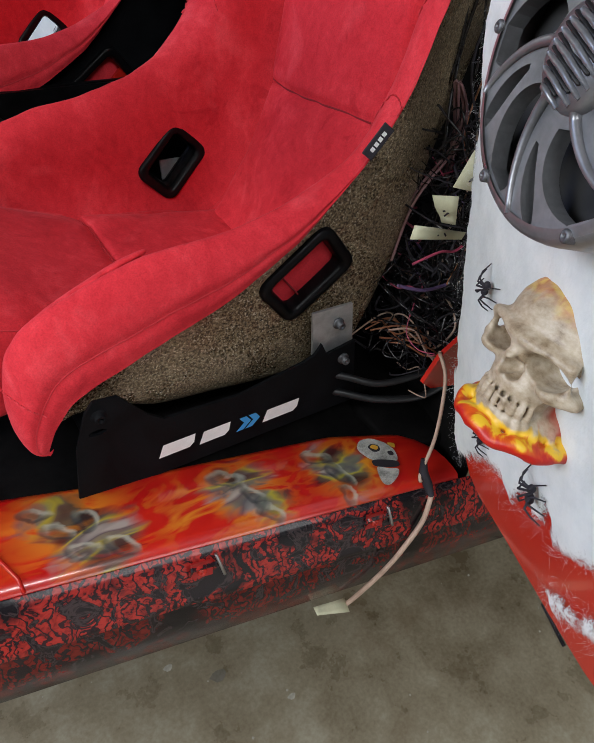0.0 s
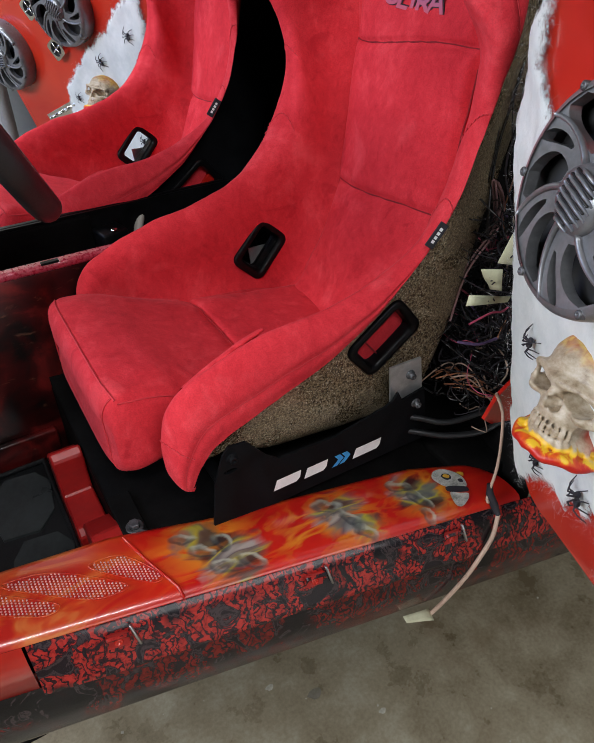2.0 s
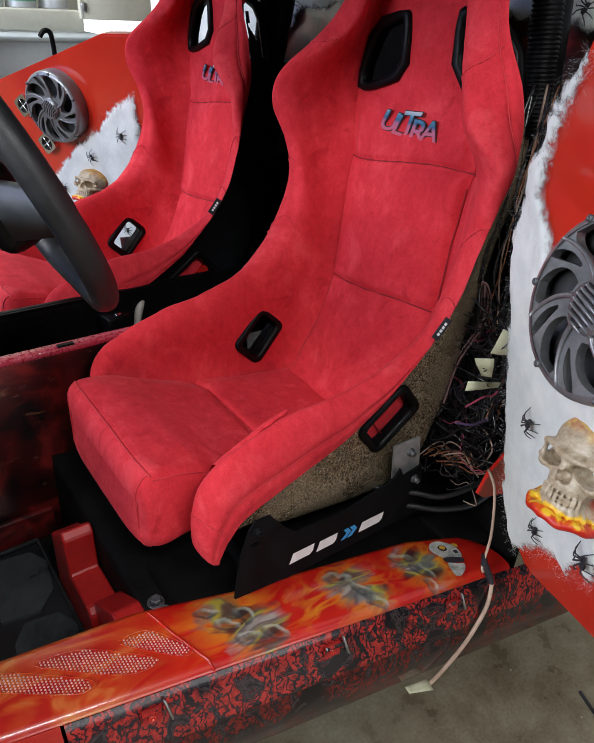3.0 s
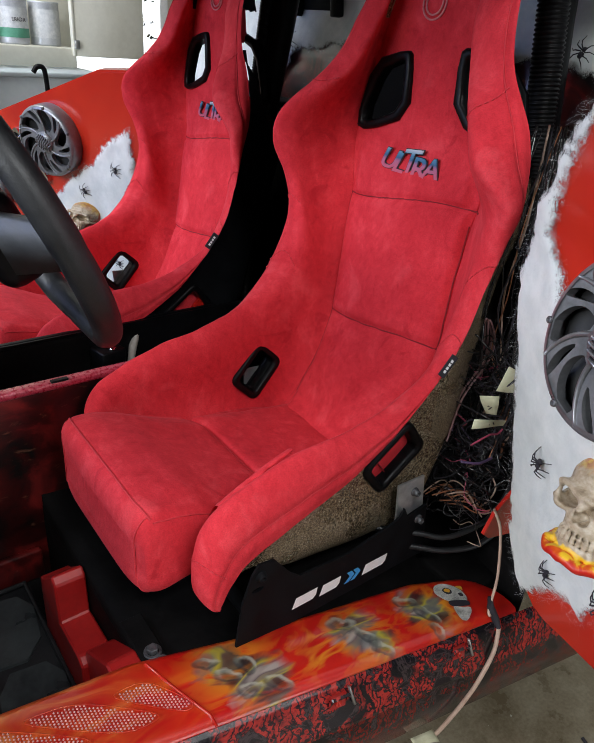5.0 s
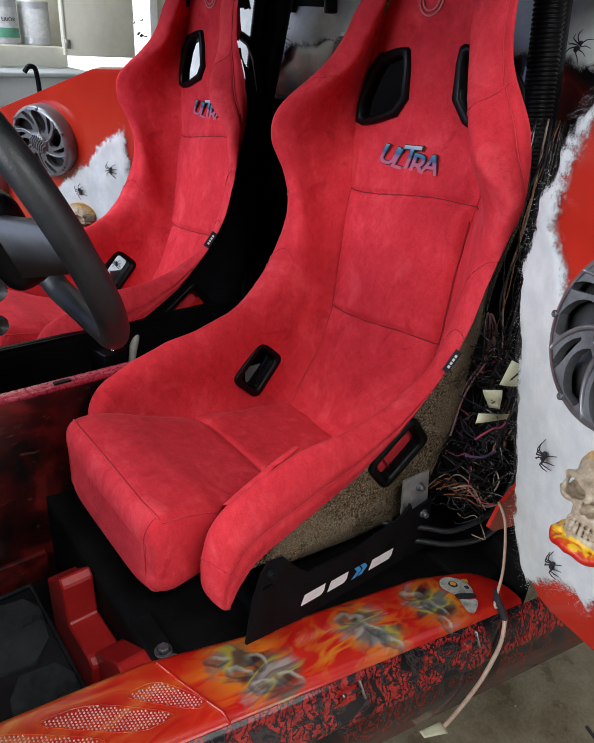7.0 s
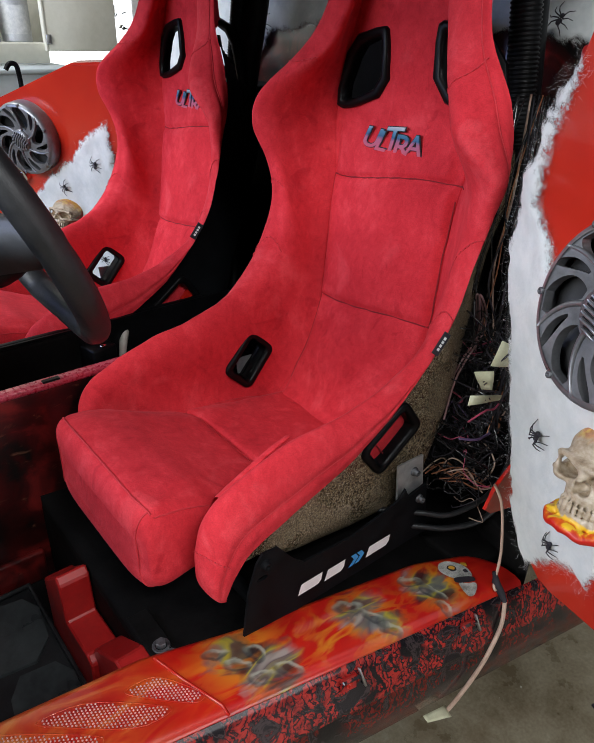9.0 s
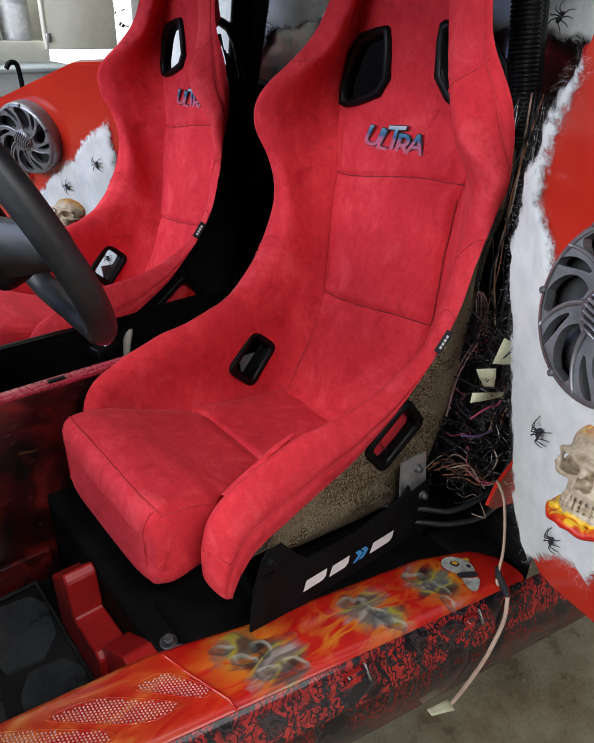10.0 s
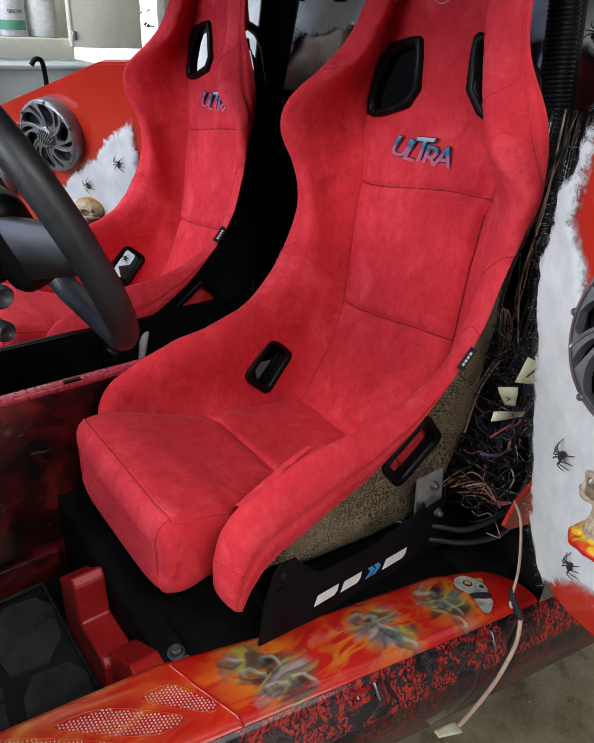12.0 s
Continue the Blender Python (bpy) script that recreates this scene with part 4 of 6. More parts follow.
# front floor strip with bolts
fl = part("floor_strap", box_bm((.035, .12, .005), pose(-.200, .06, .674, 0, 3, 0), .002, 1), M_DUST, body, smooth=False)
for p in ((-.214, .086, .662), (-.199, .046, .677), (-.196, .022, .677)):
    side = p[2] < .67
    part("hex_bolt", bolt_bm(frame_m(p, (0, 1, 0), (0, 0, 1)) if side else pose(*p), .0075, .010, True), M_ZINC, fl, smooth=False)
# tunnel with airbrushed side and an open black tray on top
part("tunnel_side", box_bm((.72, .012, .42), pose(-.40, .478, .672), .004), M_SMOKE, body, "dark red and black airbrushed tunnel side")
part("tunnel_side", box_bm((.72, .012, .42), pose(-.40, .655, .672), .004), M_DUST, body)
part("lower_trim", box_bm((.50, .016, .07), pose(-.48, .467, .52), .006), M_SMOKE, body)
bm = bmesh.new()
add_box(bm, (.40, .022, .014), pose(-.10, .480, .886), .004)
part("tunnel_rim", bm, M_RED2, body, "lumpy red painted rim")
part("tunnel_rim", box_bm((.56, .014, .010), pose(-.02, .668, .884), .003), M_BLACK, body)
# unseen panel added overhead to shade the seat tops and rear web
part("unseen_shade_panel", box_bm((1.52, 1.40, .02), pose(.14, .58, 1.725), .006), M_BLACK, body)
bm = bmesh.new()
add_box(bm, (.62, .18, .008), pose(.02, .572, .79))
add_box(bm, (.62, .006, .10), pose(.02, .490, .838))
add_box(bm, (.62, .006, .10), pose(.02, .660, .838))
add_box(bm, (.006, .17, .10), pose(-.288, .575, .838))
add_box(bm, (.006, .17, .10), pose(.326, .575, .838))
part("console_tray", bm, M_BLACK, body, "open black console tray", smooth=False)
for x in (-.02, -.16):
    part("rim_slot", box_bm((.030, .010, .004), pose(x, .474, .894), .001, 1), M_BLACK, body, smooth=False)
# unseen plain panel added at the cabin front to keep light off the footwell
part("front_shade_panel", box_bm((.03, 1.30, .66), pose(-.86, .58, .80), .006), M_DUST, body, smooth=False)
# dark panel added behind the near seat so its harness opening looks black
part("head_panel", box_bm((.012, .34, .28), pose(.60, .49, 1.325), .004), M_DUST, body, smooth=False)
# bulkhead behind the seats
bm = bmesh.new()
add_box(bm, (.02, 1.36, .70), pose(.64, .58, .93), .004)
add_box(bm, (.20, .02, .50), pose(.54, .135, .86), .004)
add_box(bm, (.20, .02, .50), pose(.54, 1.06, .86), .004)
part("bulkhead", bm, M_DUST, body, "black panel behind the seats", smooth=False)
part("rear_band", box_bm((.02, 1.5, .16), pose(.712, .60, 1.370), .006), M_SMOKE, body, "dark red and black painted band")
bm = bmesh.new()
add_box(bm, (.30, .02, .09), pose(.60, -.06, 1.385, 0, 0, -14), .008)
part("rear_band", bm, M_REDTUB, body)
part("rear_shelf", box_bm((.10, 1.3, .02), pose(.67, .60, 1.285), .004), M_STEELBLACK, body, smooth=False)
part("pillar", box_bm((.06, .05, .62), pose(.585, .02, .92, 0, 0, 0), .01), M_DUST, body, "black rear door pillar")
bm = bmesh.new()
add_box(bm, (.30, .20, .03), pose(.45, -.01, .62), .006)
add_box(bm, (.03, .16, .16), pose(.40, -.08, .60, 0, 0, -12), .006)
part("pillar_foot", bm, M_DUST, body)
part("red_gusset", plate_bm([(.312, .758), (.330, .795), (.385, .835), (.448, .856), (.47, .70), (.330, .742)], .006, Matrix(((1, 0, 0, 0), (0, 0, -1, -.098), (0, 1, 0, 0), (0, 0, 0, 1)))), M_RED, body, "red painted gusset plate", smooth=False)

# rear web over the shelf behind the seats
def cotton_sheet(name, poly, place, seed, label, parent=None, fibres=900, puff=.010, cell=.005):
    """Stretched cotton web inside a polygon of a plane: a lumpy sheet and loose fibres at its edge."""
    rnd = random.Random(seed)
    xs, ys = [p[0] for p in poly], [p[1] for p in poly]
    nx, ny = int((max(xs) - min(xs)) / cell) + 3, int((max(ys) - min(ys)) / cell) + 3
    arr = np.array(poly)
    nxt = np.roll(arr, -1, 0)

    def edge(px, py):
        p = np.array((px, py))
        d = nxt - arr
        t = np.clip(((p - arr) * d).sum(1) / np.maximum((d * d).sum(1), 1e-9), 0, 1)
        return float(np.sqrt((((arr + d * t[:, None]) - p) ** 2).sum(1).min()))
    bm = bmesh.new()
    cov = bm.verts.layers.float.new("cover")
    grid = {}
    for i in range(nx):
        for j in range(ny):
            x, y = min(xs) + (i - .5) * cell, min(ys) + (j - .5) * cell
            wob = noise.noise(Vector((x * 22, y * 22, seed))) * .012 + noise.noise(Vector((x * 70, y * 70, seed))) * .005
            ins = in_poly(x, y, poly)
            e = edge(x, y) * (1 if ins else -1) + wob + .003
            if e > 0:
                h = puff * min(1, e / .02) * (1 + .7 * noise.noise(Vector((x * 11, y * 11, seed + 3)))) + .0012 * noise.noise(Vector((x * 60, y * 20, seed)))
                grid[i, j] = bm.verts.new(place(x, y, h + .0015))
                grid[i, j][cov] = min(1.0, e / .030)
    for (i, j), v in grid.items():
        q = [grid.get(k) for k in ((i, j), (i + 1, j), (i + 1, j + 1), (i, j + 1))]
        if all(q):
            bm.faces.new(q)
        elif sum(1 for k in q if k) == 3:
            bm.faces.new([k for k in q if k])
    sheet = part(name, bm, M_COTTON, parent, label if parent else "")
    verts, faces = [], []
    per = [math.dist(arr[i], nxt[i]) for i in range(len(arr))]
    for _ in range(int(fibres * .16)):
        k = rnd.choices(range(len(arr)), per)[0]
        t = rnd.random()
        p = arr[k] * (1 - t) + nxt[k] * t
        d = (nxt[k] - arr[k]) / max(per[k], 1e-6)
        out = np.array((d[1], -d[0]))
        if in_poly(*(p + out * .004), poly):
            out = -out
        p = p - out * rnd.uniform(-.006, .012)
        a = rnd.gauss(0, .8)
        w = out * math.cos(a) + d * math.sin(a)
        ln = rnd.uniform(.003, .009)
        bend = rnd.uniform(-5, 5)
        h0, h1 = rnd.uniform(.001, puff), rnd.uniform(-.002, .016)
        side = np.array((-w[1], w[0])) * .00006
        base = len(verts)
        for q in range(5):
            f = q / 4
            c = p + w * ln * f + np.array((-w[1], w[0])) * bend * ln * f * f * .5
            for sgn in (-1, 1):
                verts.append(place(*(c + side * sgn * (1 - .6 * f)), h0 + (h1 - h0) * f))
        for q in range(4):
            b0 = base + 2 * q
            faces.append((b0, b0 + 1, b0 + 3, b0 + 2))
    me = bpy.data.meshes.new("cotton_fluff")
    me.from_pydata([tuple(v) for v in verts], [], faces)
    me.materials.append(M_WHITEWEB)
    fib = new("cotton_fluff", me)
    fib.parent = sheet
    tagged(fib, kind="stuff")
    return sheet


rear_web = cotton_sheet("cotton_web", [(-.25, 1.425), (.05, 1.415), (.25, 1.43), (.45, 1.44), (.7, 1.45), (.85, 1.43), (1.0, 1.405), (1.06, 1.33), (1.12, 1.27), (1.25, 1.24), (1.40, 1.20), (1.64, 1.20), (1.66, 1.72), (-.25, 1.72)],
                        lambda y, z, h: Vector((.695 - h + .25 * max(0, z - 1.40), y, z)), 5, "")
tagged(rear_web, "white cotton spider web stretched behind the seats", "decoration")
# dark frame seen above the rear web
fr = thing("rear_frame")
part("frame_post", box_bm((.03, .02, .24), pose(.70, .995, 1.615, 4, 0, 0), .004), M_BLACK, fr)
part("frame_post", box_bm((.03, .02, .24), pose(.70, .86, 1.615, -8, 0, 0), .004), M_BLACK, fr)
part("frame_panel", box_bm((.01, .12, .22), pose(.712, .93, 1.62), .004), M_STEELBLACK, fr)
tagged(fr, "dark metal frame standing behind the white web", "frame")


# ---- roll bars with ribbed conduit ----
def ribbed_bm(a, b, r, pitch):
    a, b = Vector(a), Vector(b)
    n = int((b - a).length / pitch) * 4
    pts = [a.lerp(b, i / n) for i in range(n + 1)]
    return tube_bm(pts, [r * (1 if i % 4 in (0, 1) else .90) for i in range(n + 1)], 20)


bar = thing("roll_bar")
part("tube", tube_bm([(.615, .205, 1.78), (.61, .178, 1.50), (.60, .145, 1.28), (.595, .12, 1.0), (.59, .11, .66)], .030, 18), M_BLACK, bar)
part("ribbed_conduit", ribbed_bm((.537, .166, 1.72), (.543, .076, 1.02), .025, .0066), M_BLACK, bar, "ribbed black conduit")
tagged(bar, "black roll bar with ribbed conduit behind the seat", "roll bar", "roll bars")
bar2 = thing("roll_bar")
part("tube", tube_bm([(.60, .865, 1.78), (.595, .925, 1.48), (.58, .965, 1.25), (.57, .99, 1.0), (.565, 1.0, .66)], .034, 18), M_BLACK, bar2)
part("ribbed_conduit", ribbed_bm((.555, .902, 1.72), (.545, 1.008, 1.02), .015, .006), M_BLACK, bar2, "thin ribbed black conduit")
tagged(bar2, "black roll bar with thin conduit between the seats", "roll bar", "roll bars")

# ---- door sill ----
def sill_line(x):
    """The outer top edge of the sill at x: y, z."""
    t = (x + .187) / .479
    return -.101 - .066 * t, .692 - .052 * t


def sill_inner(x):
    return float(np.interp(x, [-.7, -.236, -.09, .225, .331, .36], [.06, .036, .004, -.040, -.078, -.13]))


sill = thing("door_sill")
tagged(sill, "airbrushed flame door sill with black and red skirt", "sill")
bm = bmesh.new()
rows = []
for x in np.linspace(-.72, .352, 70):
    y, z = sill_line(x)
    yi = sill_inner(x)
    rows.append([(x, yi, z - .06), (x, yi, z - .010), (x, yi - .004, z - .003), (x, yi - .012, z), (x, yi * .5 + y * .5, z + .002), (x, y + .014, z + .001), (x, y + .004, z - .002), (x, y, z - .009)])
add_grid(bm, rows)
part("sill_top", bm, M_FLAME, sill, "airbrushed red and yellow flames")
bm = bmesh.new()
rows = []
for x in np.linspace(-.372, .50, 60):
    y, z = sill_line(x)
    t = max(0, x - .30)
    w = noise.noise(Vector((x * 12, 0, 2))) * .002
    rows.append([(x, y - .001, z - .008), (x, y - .006, z - .014), (x, y - .016 + w, z - .045), (x, y - .024 + w, z - .074), (x, y - .027 + w, z - .080), (x, y - .022, z - .086), (x, y - .008, z - .090)])
add_grid(bm, rows)
part("skirt_panel", bm, M_FILM, sill, "glossy black film with red patches")
bm = bmesh.new()
rows = []
for x in np.linspace(-.72, .56, 60):
    y, z = sill_line(x)
    rows.append([(x, y - .010, z - .088), (x, y - .020, z - .13), (x, y - .022, z - .175), (x, y - .014, z - .192), (x, y + .04, z - .205), (x, y + .08, z - .235)])
add_grid(bm, rows)
part("lower_skirt", bm, M_UNDER, sill, "glossy black film, its red darkened as if in shade")
bm = bmesh.new()
rows = []
for x in np.linspace(-.80, -.376, 24):
    y, z = sill_line(x)
    rows.append([(x, y - .001, z - .008), (x, y - .008, z - .03), (x, y - .010, z - .09), (x, y + .02, z - .10)])
add_grid(bm, rows)
part("front_skirt", bm, M_RED, sill)
for x in (-.274, -.011, .215):
    y, z = sill_line(x)
    cl = part("clip", plate_bm(round_rect(.032, .030, .004, 3), .004, frame_m((x, y - .0125, z - .033), (.98, -.13, -.10), (.08, -.28, .95)), [round_rect(.025, .022, .003, 3)]), M_FILM, sill, "moulded square pocket with a red screw", smooth=False)
    part("pocket", box_bm((.025, .002, .022), pose(x, y - .0125, z - .033, -16, 6, -8)), M_REDTUB, cl, smooth=False)
    part("screw", lathe_bm([(.0058, 0), (.0058, .0014), (.0046, .0028), (.0026, .0028), (.0024, .001), (0, .001)], frame_m((x - .001, y - .0150, z - .034), (1, 0, 0), (0, .25, .97)), 14), M_RED, cl)
    part("edge", box_bm((.0035, .006, .034), pose(x + .020, y - .0185, z - .030, -16, -14, -8), .001, 1), M_STEEL, cl)
bm = bmesh.new()
y, z = sill_line(-.187)
add_tube(bm, [(-.185, y - .002, z - .004), (-.186, y + .012, z + .0022), (-.205, (y + sill_inner(-.2)) / 2, z + .0045), (-.222, sill_inner(-.22) - .012, z + .004)], .0022, 6)
part("joint_strip", bm, M_RED, sill)
# three grip patches, each a field of raised dots
PATCH = [[(-.275, -.003), (-.233, -.004), (-.195, -.062), (-.200, -.070), (-.214, -.069), (-.277, -.012)], [(-.379, .015), (-.318, .008), (-.238, -.056), (-.245, -.064), (-.288, -.061), (-.377, .006)], [(-.473, .040), (-.415, .022), (-.322, -.044), (-.324, -.055), (-.349, -.056), (-.470, .024)]]
for poly in PATCH:
    bm = bmesh.new()
    xs, ys = [p[0] for p in poly], [p[1] for p in poly]
    outline = [(x, y, sill_line(x)[1] + .0035) for x, y in cut(poly, 2)]
    add_tube(bm, outline, .0008, 5, closed=True)
    pad_ob = part("grip_patch", bm, M_FLAME, sill, "raised dotted grip patch")
    verts, faces = [], []
    for i in range(80):
        for j in range(40):
            x, y = min(xs) + i * .0042, min(ys) + j * .0042 + (.0021 if i % 2 else 0)
            if x < max(xs) and in_poly(x, y, shrink(poly, .005)):
                z0 = sill_line(x)[1] + .002
                b0 = len(verts)
                for k in range(6):
                    a = k * math.pi / 3
                    verts.append((x + .0015 * math.cos(a), y + .0015 * math.sin(a), z0))
                verts.append((x, y, z0 + .0022))
                faces += [(b0 + k, b0 + (k + 1) % 6, b0 + 6) for k in range(6)]
    me = bpy.data.meshes.new("grip_dots")
    me.from_pydata(verts, [], faces)
    me.materials.append(M_CHROMEPINK)
    dots = new("grip_dots", me)
    dots.parent = pad_ob
    tagged(dots, kind="stuff")
M_PALEGREY = surface("airbrushed_pale_grey", (0.17, 0.175, 0.16), (0.64, 0.64, 0.60), 55, (0.3, 0.4))
# small airbrushed skull at the rear of the sill: plain flat shapes
for mt, lift, poly in ((M_PALEGREY, .0008, [(.243, -.083), (.256, -.071), (.274, -.073), (.288, -.087), (.293, -.104), (.287, -.121), (.277, -.123), (.268, -.115), (.257, -.112), (.248, -.103)]),
                       (M_PALEGREY, .0008, [(.251, -.118), (.262, -.128), (.277, -.134), (.270, -.143), (.247, -.153), (.239, -.147), (.244, -.130)]),
                       (M_INK, .0014, [(.259, -.086), (.268, -.083), (.277, -.090), (.273, -.099), (.262, -.098)]),
                       (M_FLAMEY, .0020, [(.261, -.088), (.269, -.085), (.275, -.092), (.268, -.097)]),
                       (M_FLAMEY, .0004, [(.289, -.088), (.302, -.094), (.295, -.104)]),
                       (M_INK, .0014, [(.280, -.103), (.288, -.105), (.286, -.113), (.279, -.111)]),
                       (M_INK, .0014, [(.250, -.107), (.266, -.113), (.284, -.123), (.280, -.133), (.263, -.127), (.246, -.118)])):
    bm = bmesh.new()
    bm.faces.new([bm.verts.new((x, y, sill_line(x)[1] + .0030 + lift)) for x, y in cut(poly, 2)])
    part("painted_mark", bm, mt, sill, smooth=False)

# ---- footwell mat ----
mat_ob = thing("rubber_floor_mat")
part("base", box_bm((.42, .34, .008), pose(-.475, .285, .489), .004), M_RUBBER, mat_ob)
part("raised_edge", tube_bm([(-.68, .12, .497), (-.272, .12, .497), (-.272, .45, .497), (-.68, .45, .497)], .006, 8), M_RUBBER, mat_ob)
M_TREAD = surface("worn_grey_rubber_tread", (0.012, 0.015, 0.017), (0.042, 0.050, 0.052), 10, (0.22, 0.45), 0, (160, 0.15, 0.001), spec=0.4)
for i in range(4):
    for j in range(3):
        x, y = -.330 - .120 * i, .190 + .165 * j + (.05 if i % 2 else 0)
        if y > .38:
            continue
        hexa = [(-.040, -.074), (.022, -.074), (.050, -.034), (.050, .040), (.026, .074), (-.030, .074), (-.050, .036), (-.050, -.040)]
        part("tread_plate", plate_bm(hexa, .007), M_TREAD, mat_ob, m=pose(x, y, .492, 0, 0, -8), smooth=False)
tagged(mat_ob, "dark rubber floor mat with raised hexagonal plates", "floor mat")

# ---- doors ----
def door_frame(far):
    """The door's plane: x away from the hinge (near door) or towards it (far door), y up, z into the cabin."""
    n = Vector((-.882, .471, 0)) if not far else Vector((-.882, -.471, 0))
    ex = Vector((-.471, -.882, 0)) if not far else Vector((.471, -.882, 0))
    o = (.282, -.19, .92) if not far else (.282, 1.31, .87)
    return frame_m(o, ex, Vector((0, 0, 1)) + n * .14)


def build_door(name, far, outline):
    m = door_frame(far)
    sg = -1 if far else 1
    d = thing(name, m)
    pts = [(sg * x, z - .92) for x, z in cut(outline, 1)]
    if far:
        pts = pts[::-1]
    bm = plate_bm(pts, .045, Matrix.Translation((0, 0, -.045)))
    es = [e for e in bm.edges if len(e.link_faces) == 2 and e.calc_face_angle(0) > .9]
    bmesh.ops.bevel(bm, geom=es, offset=.006, segments=2, affect="EDGES")
    part("door_panel", bm, M_DOOR, d, "glossy orange-red painted panel", smooth=False)
    # a shallow moulded swage along the panel
    return d


def on_door(far, x, z, h=0.0):
    sg = -1 if far else 1
    return door_frame(far) @ Vector((sg * x, z - .92, h))


near_door = build_door("vehicle_door", False, [(.05, 1.56), (-.010, 1.425), (-.062, 1.352), (-.105, 1.255), (-.114, 1.19), (-.088, .956), (-.065, .79), (-.018, .716), (.027, .700), (.136, .745), (.242, .786), (.306, .814), (.62, 1.0), (.68, 1.2), (.62, 1.42), (.30, 1.58)])
tagged(near_door, "open red vehicle door with speaker, skull and cotton web", "vehicle door", "vehicle doors")
far_door = build_door("vehicle_door", True, [(-.13, 1.42), (-.16, 1.3), (-.14, 1.0), (-.09, .79), (-.03, .72), (.2, .73), (.45, .75), (.50, .92), (.57, 1.165), (.277, 1.27)])
tagged(far_door, "open red vehicle door with two speakers and cotton web", "vehicle door", "vehicle doors")
w1 = cotton_sheet("cotton_web", [(-.005, 1.435), (-.068, 1.355), (-.116, 1.255), (-.125, 1.19), (-.098, .956), (-.075, .79), (-.040, .725), (-.012, .702), (.033, .752), (.080, .794), (.108, .812), (.130, .804), (.154, .848), (.168, .828), (.192, .868), (.206, .852), (.236, .884), (.262, .912), (.286, .922), (.288, .888), (.252, .852), (.222, .826), (.210, .804), (.240, .812), (.30, .868), (.36, .95), (.40, 1.06), (.30, 1.13), (.15, 1.12), (.04, 1.14), (-.02, 1.235), (-.058, 1.272), (-.035, 1.34), (.012, 1.425)],
                  lambda x, z, h: on_door(False, x, z, h), 11, "", None, 11000, .008)
tagged(w1, "white cotton spider web stretched over the open door", "decoration", "cotton webs")
w2 = cotton_sheet("cotton_web", [(-.13, 1.26), (-.036, 1.205), (.02, 1.15), (.075, 1.11), (.12, 1.08), (.175, 1.04), (.25, .965), (.263, .84), (.2, .74), (.03, .73), (-.03, .73), (-.09, .82), (-.14, 1.0)],
                  lambda x, z, h: on_door(True, x, z, h), 12, "", None, 1400, .008)
tagged(w2, "white cotton spider web on the far open door", "decoration", "cotton webs")

# ---- speakers ----
def build_speaker(r):
    """A round grille: a domed plate pierced by curved openings in two sizes, a slotted hub and a deep ring."""
    s = thing("door_speaker")
    part("housing", lathe_bm([(r * .90, -.055), (r * .99, -.050), (r, .0), (r, .020), (r * .985, .026), (r * .95, .030), (r * .90, .0315)], None, 64), M_SILVER, s, "silver grey plastic ring")
    part("cone", lathe_bm([(r * .95, .004), (r * .80, .006), (r * .74, .003), (r * .35, -.003), (r * .30, .000), (0, .003)], None, 40), M_CONE, s, "dark ribbed cone")
    def opening(a0, f0, f1, w, n=15):
        """Outline of one curved opening between two relative radii; w is half its width."""
        left, right = [], []
        for q in range(n):
            t = q / (n - 1)
            f = f0 + (f1 - f0) * t
            half = w * max(0.0, math.sin(math.pi * (.06 + .88 * t))) ** .55 * (.55 + .6 * t)
            a = a0 + .85 * (f - .36)
            left.append((r * f * math.cos(a + half / f), r * f * math.sin(a + half / f)))
            right.append((r * f * math.cos(a - half / f), r * f * math.sin(a - half / f)))
        return left + right[::-1]
    holes = []
    for k in range(6):
        holes.append(opening(2 * math.pi * k / 6, .37, .885, .235))
        holes.append(opening(2 * math.pi * (k + .5) / 6, .50, .915, .082))
    rim = [(r * .955 * math.cos(a), r * .955 * math.sin(a)) for a in np.linspace(0, 2 * math.pi, 96, endpoint=False)]
    part("grille", plate_bm(rim, .012, pose(0, 0, .0175), holes), M_SILVER, s, "pierced silver grey grille", smooth=False)
    for k in range(6):
        a0 = 2 * math.pi * (k + .27) / 6
        arm = [(r * f * math.cos(a0 + .85 * (f - .36)), r * f * math.sin(a0 + .85 * (f - .36)), .0295 + .002 * (1 - f)) for f in np.linspace(.28, .93, 12)]
        part("arm_ridge", tube_bm(arm, [.0034 - .0012 * q / 11 for q in range(12)], 8), M_SILVER, s)
    hub = part("hub", lathe_bm([(r * .30, .010), (r * .30, .030), (r * .275, .0365), (r * .15, .0395), (0, .0405)], None, 40), M_SILVER, s)
    for k in range(8):
        y = (k - 3.5) * r * .066
        half = math.sqrt(max(0, (r * .255) ** 2 - y * y)) * .92
        part("rib", tube_bm([(-half, y - .002, .0360), (-half * .5, y, .0400), (0, y + .0012, .0412), (half * .5, y, .0400), (half, y - .002, .0360)], r * .020, 8), M_SILVER, hub)
        if k < 7:
            part("slot", box_bm((half * 1.7, r * .024, .003), pose(0, y + r * .033, .0395), .001, 1), M_CONE, hub)
    for k in range(6):
        a = .35 + k * math.pi / 3
        part("screw", lathe_bm([(.0042, .022), (.0042, .0320), (.003, .0330), (.0012, .0330), (.0012, .031), (0, .031)], Matrix.Translation((r * .945 * math.cos(a), r * .945 * math.sin(a), 0)), 12), M_ZINC, s)
    return s


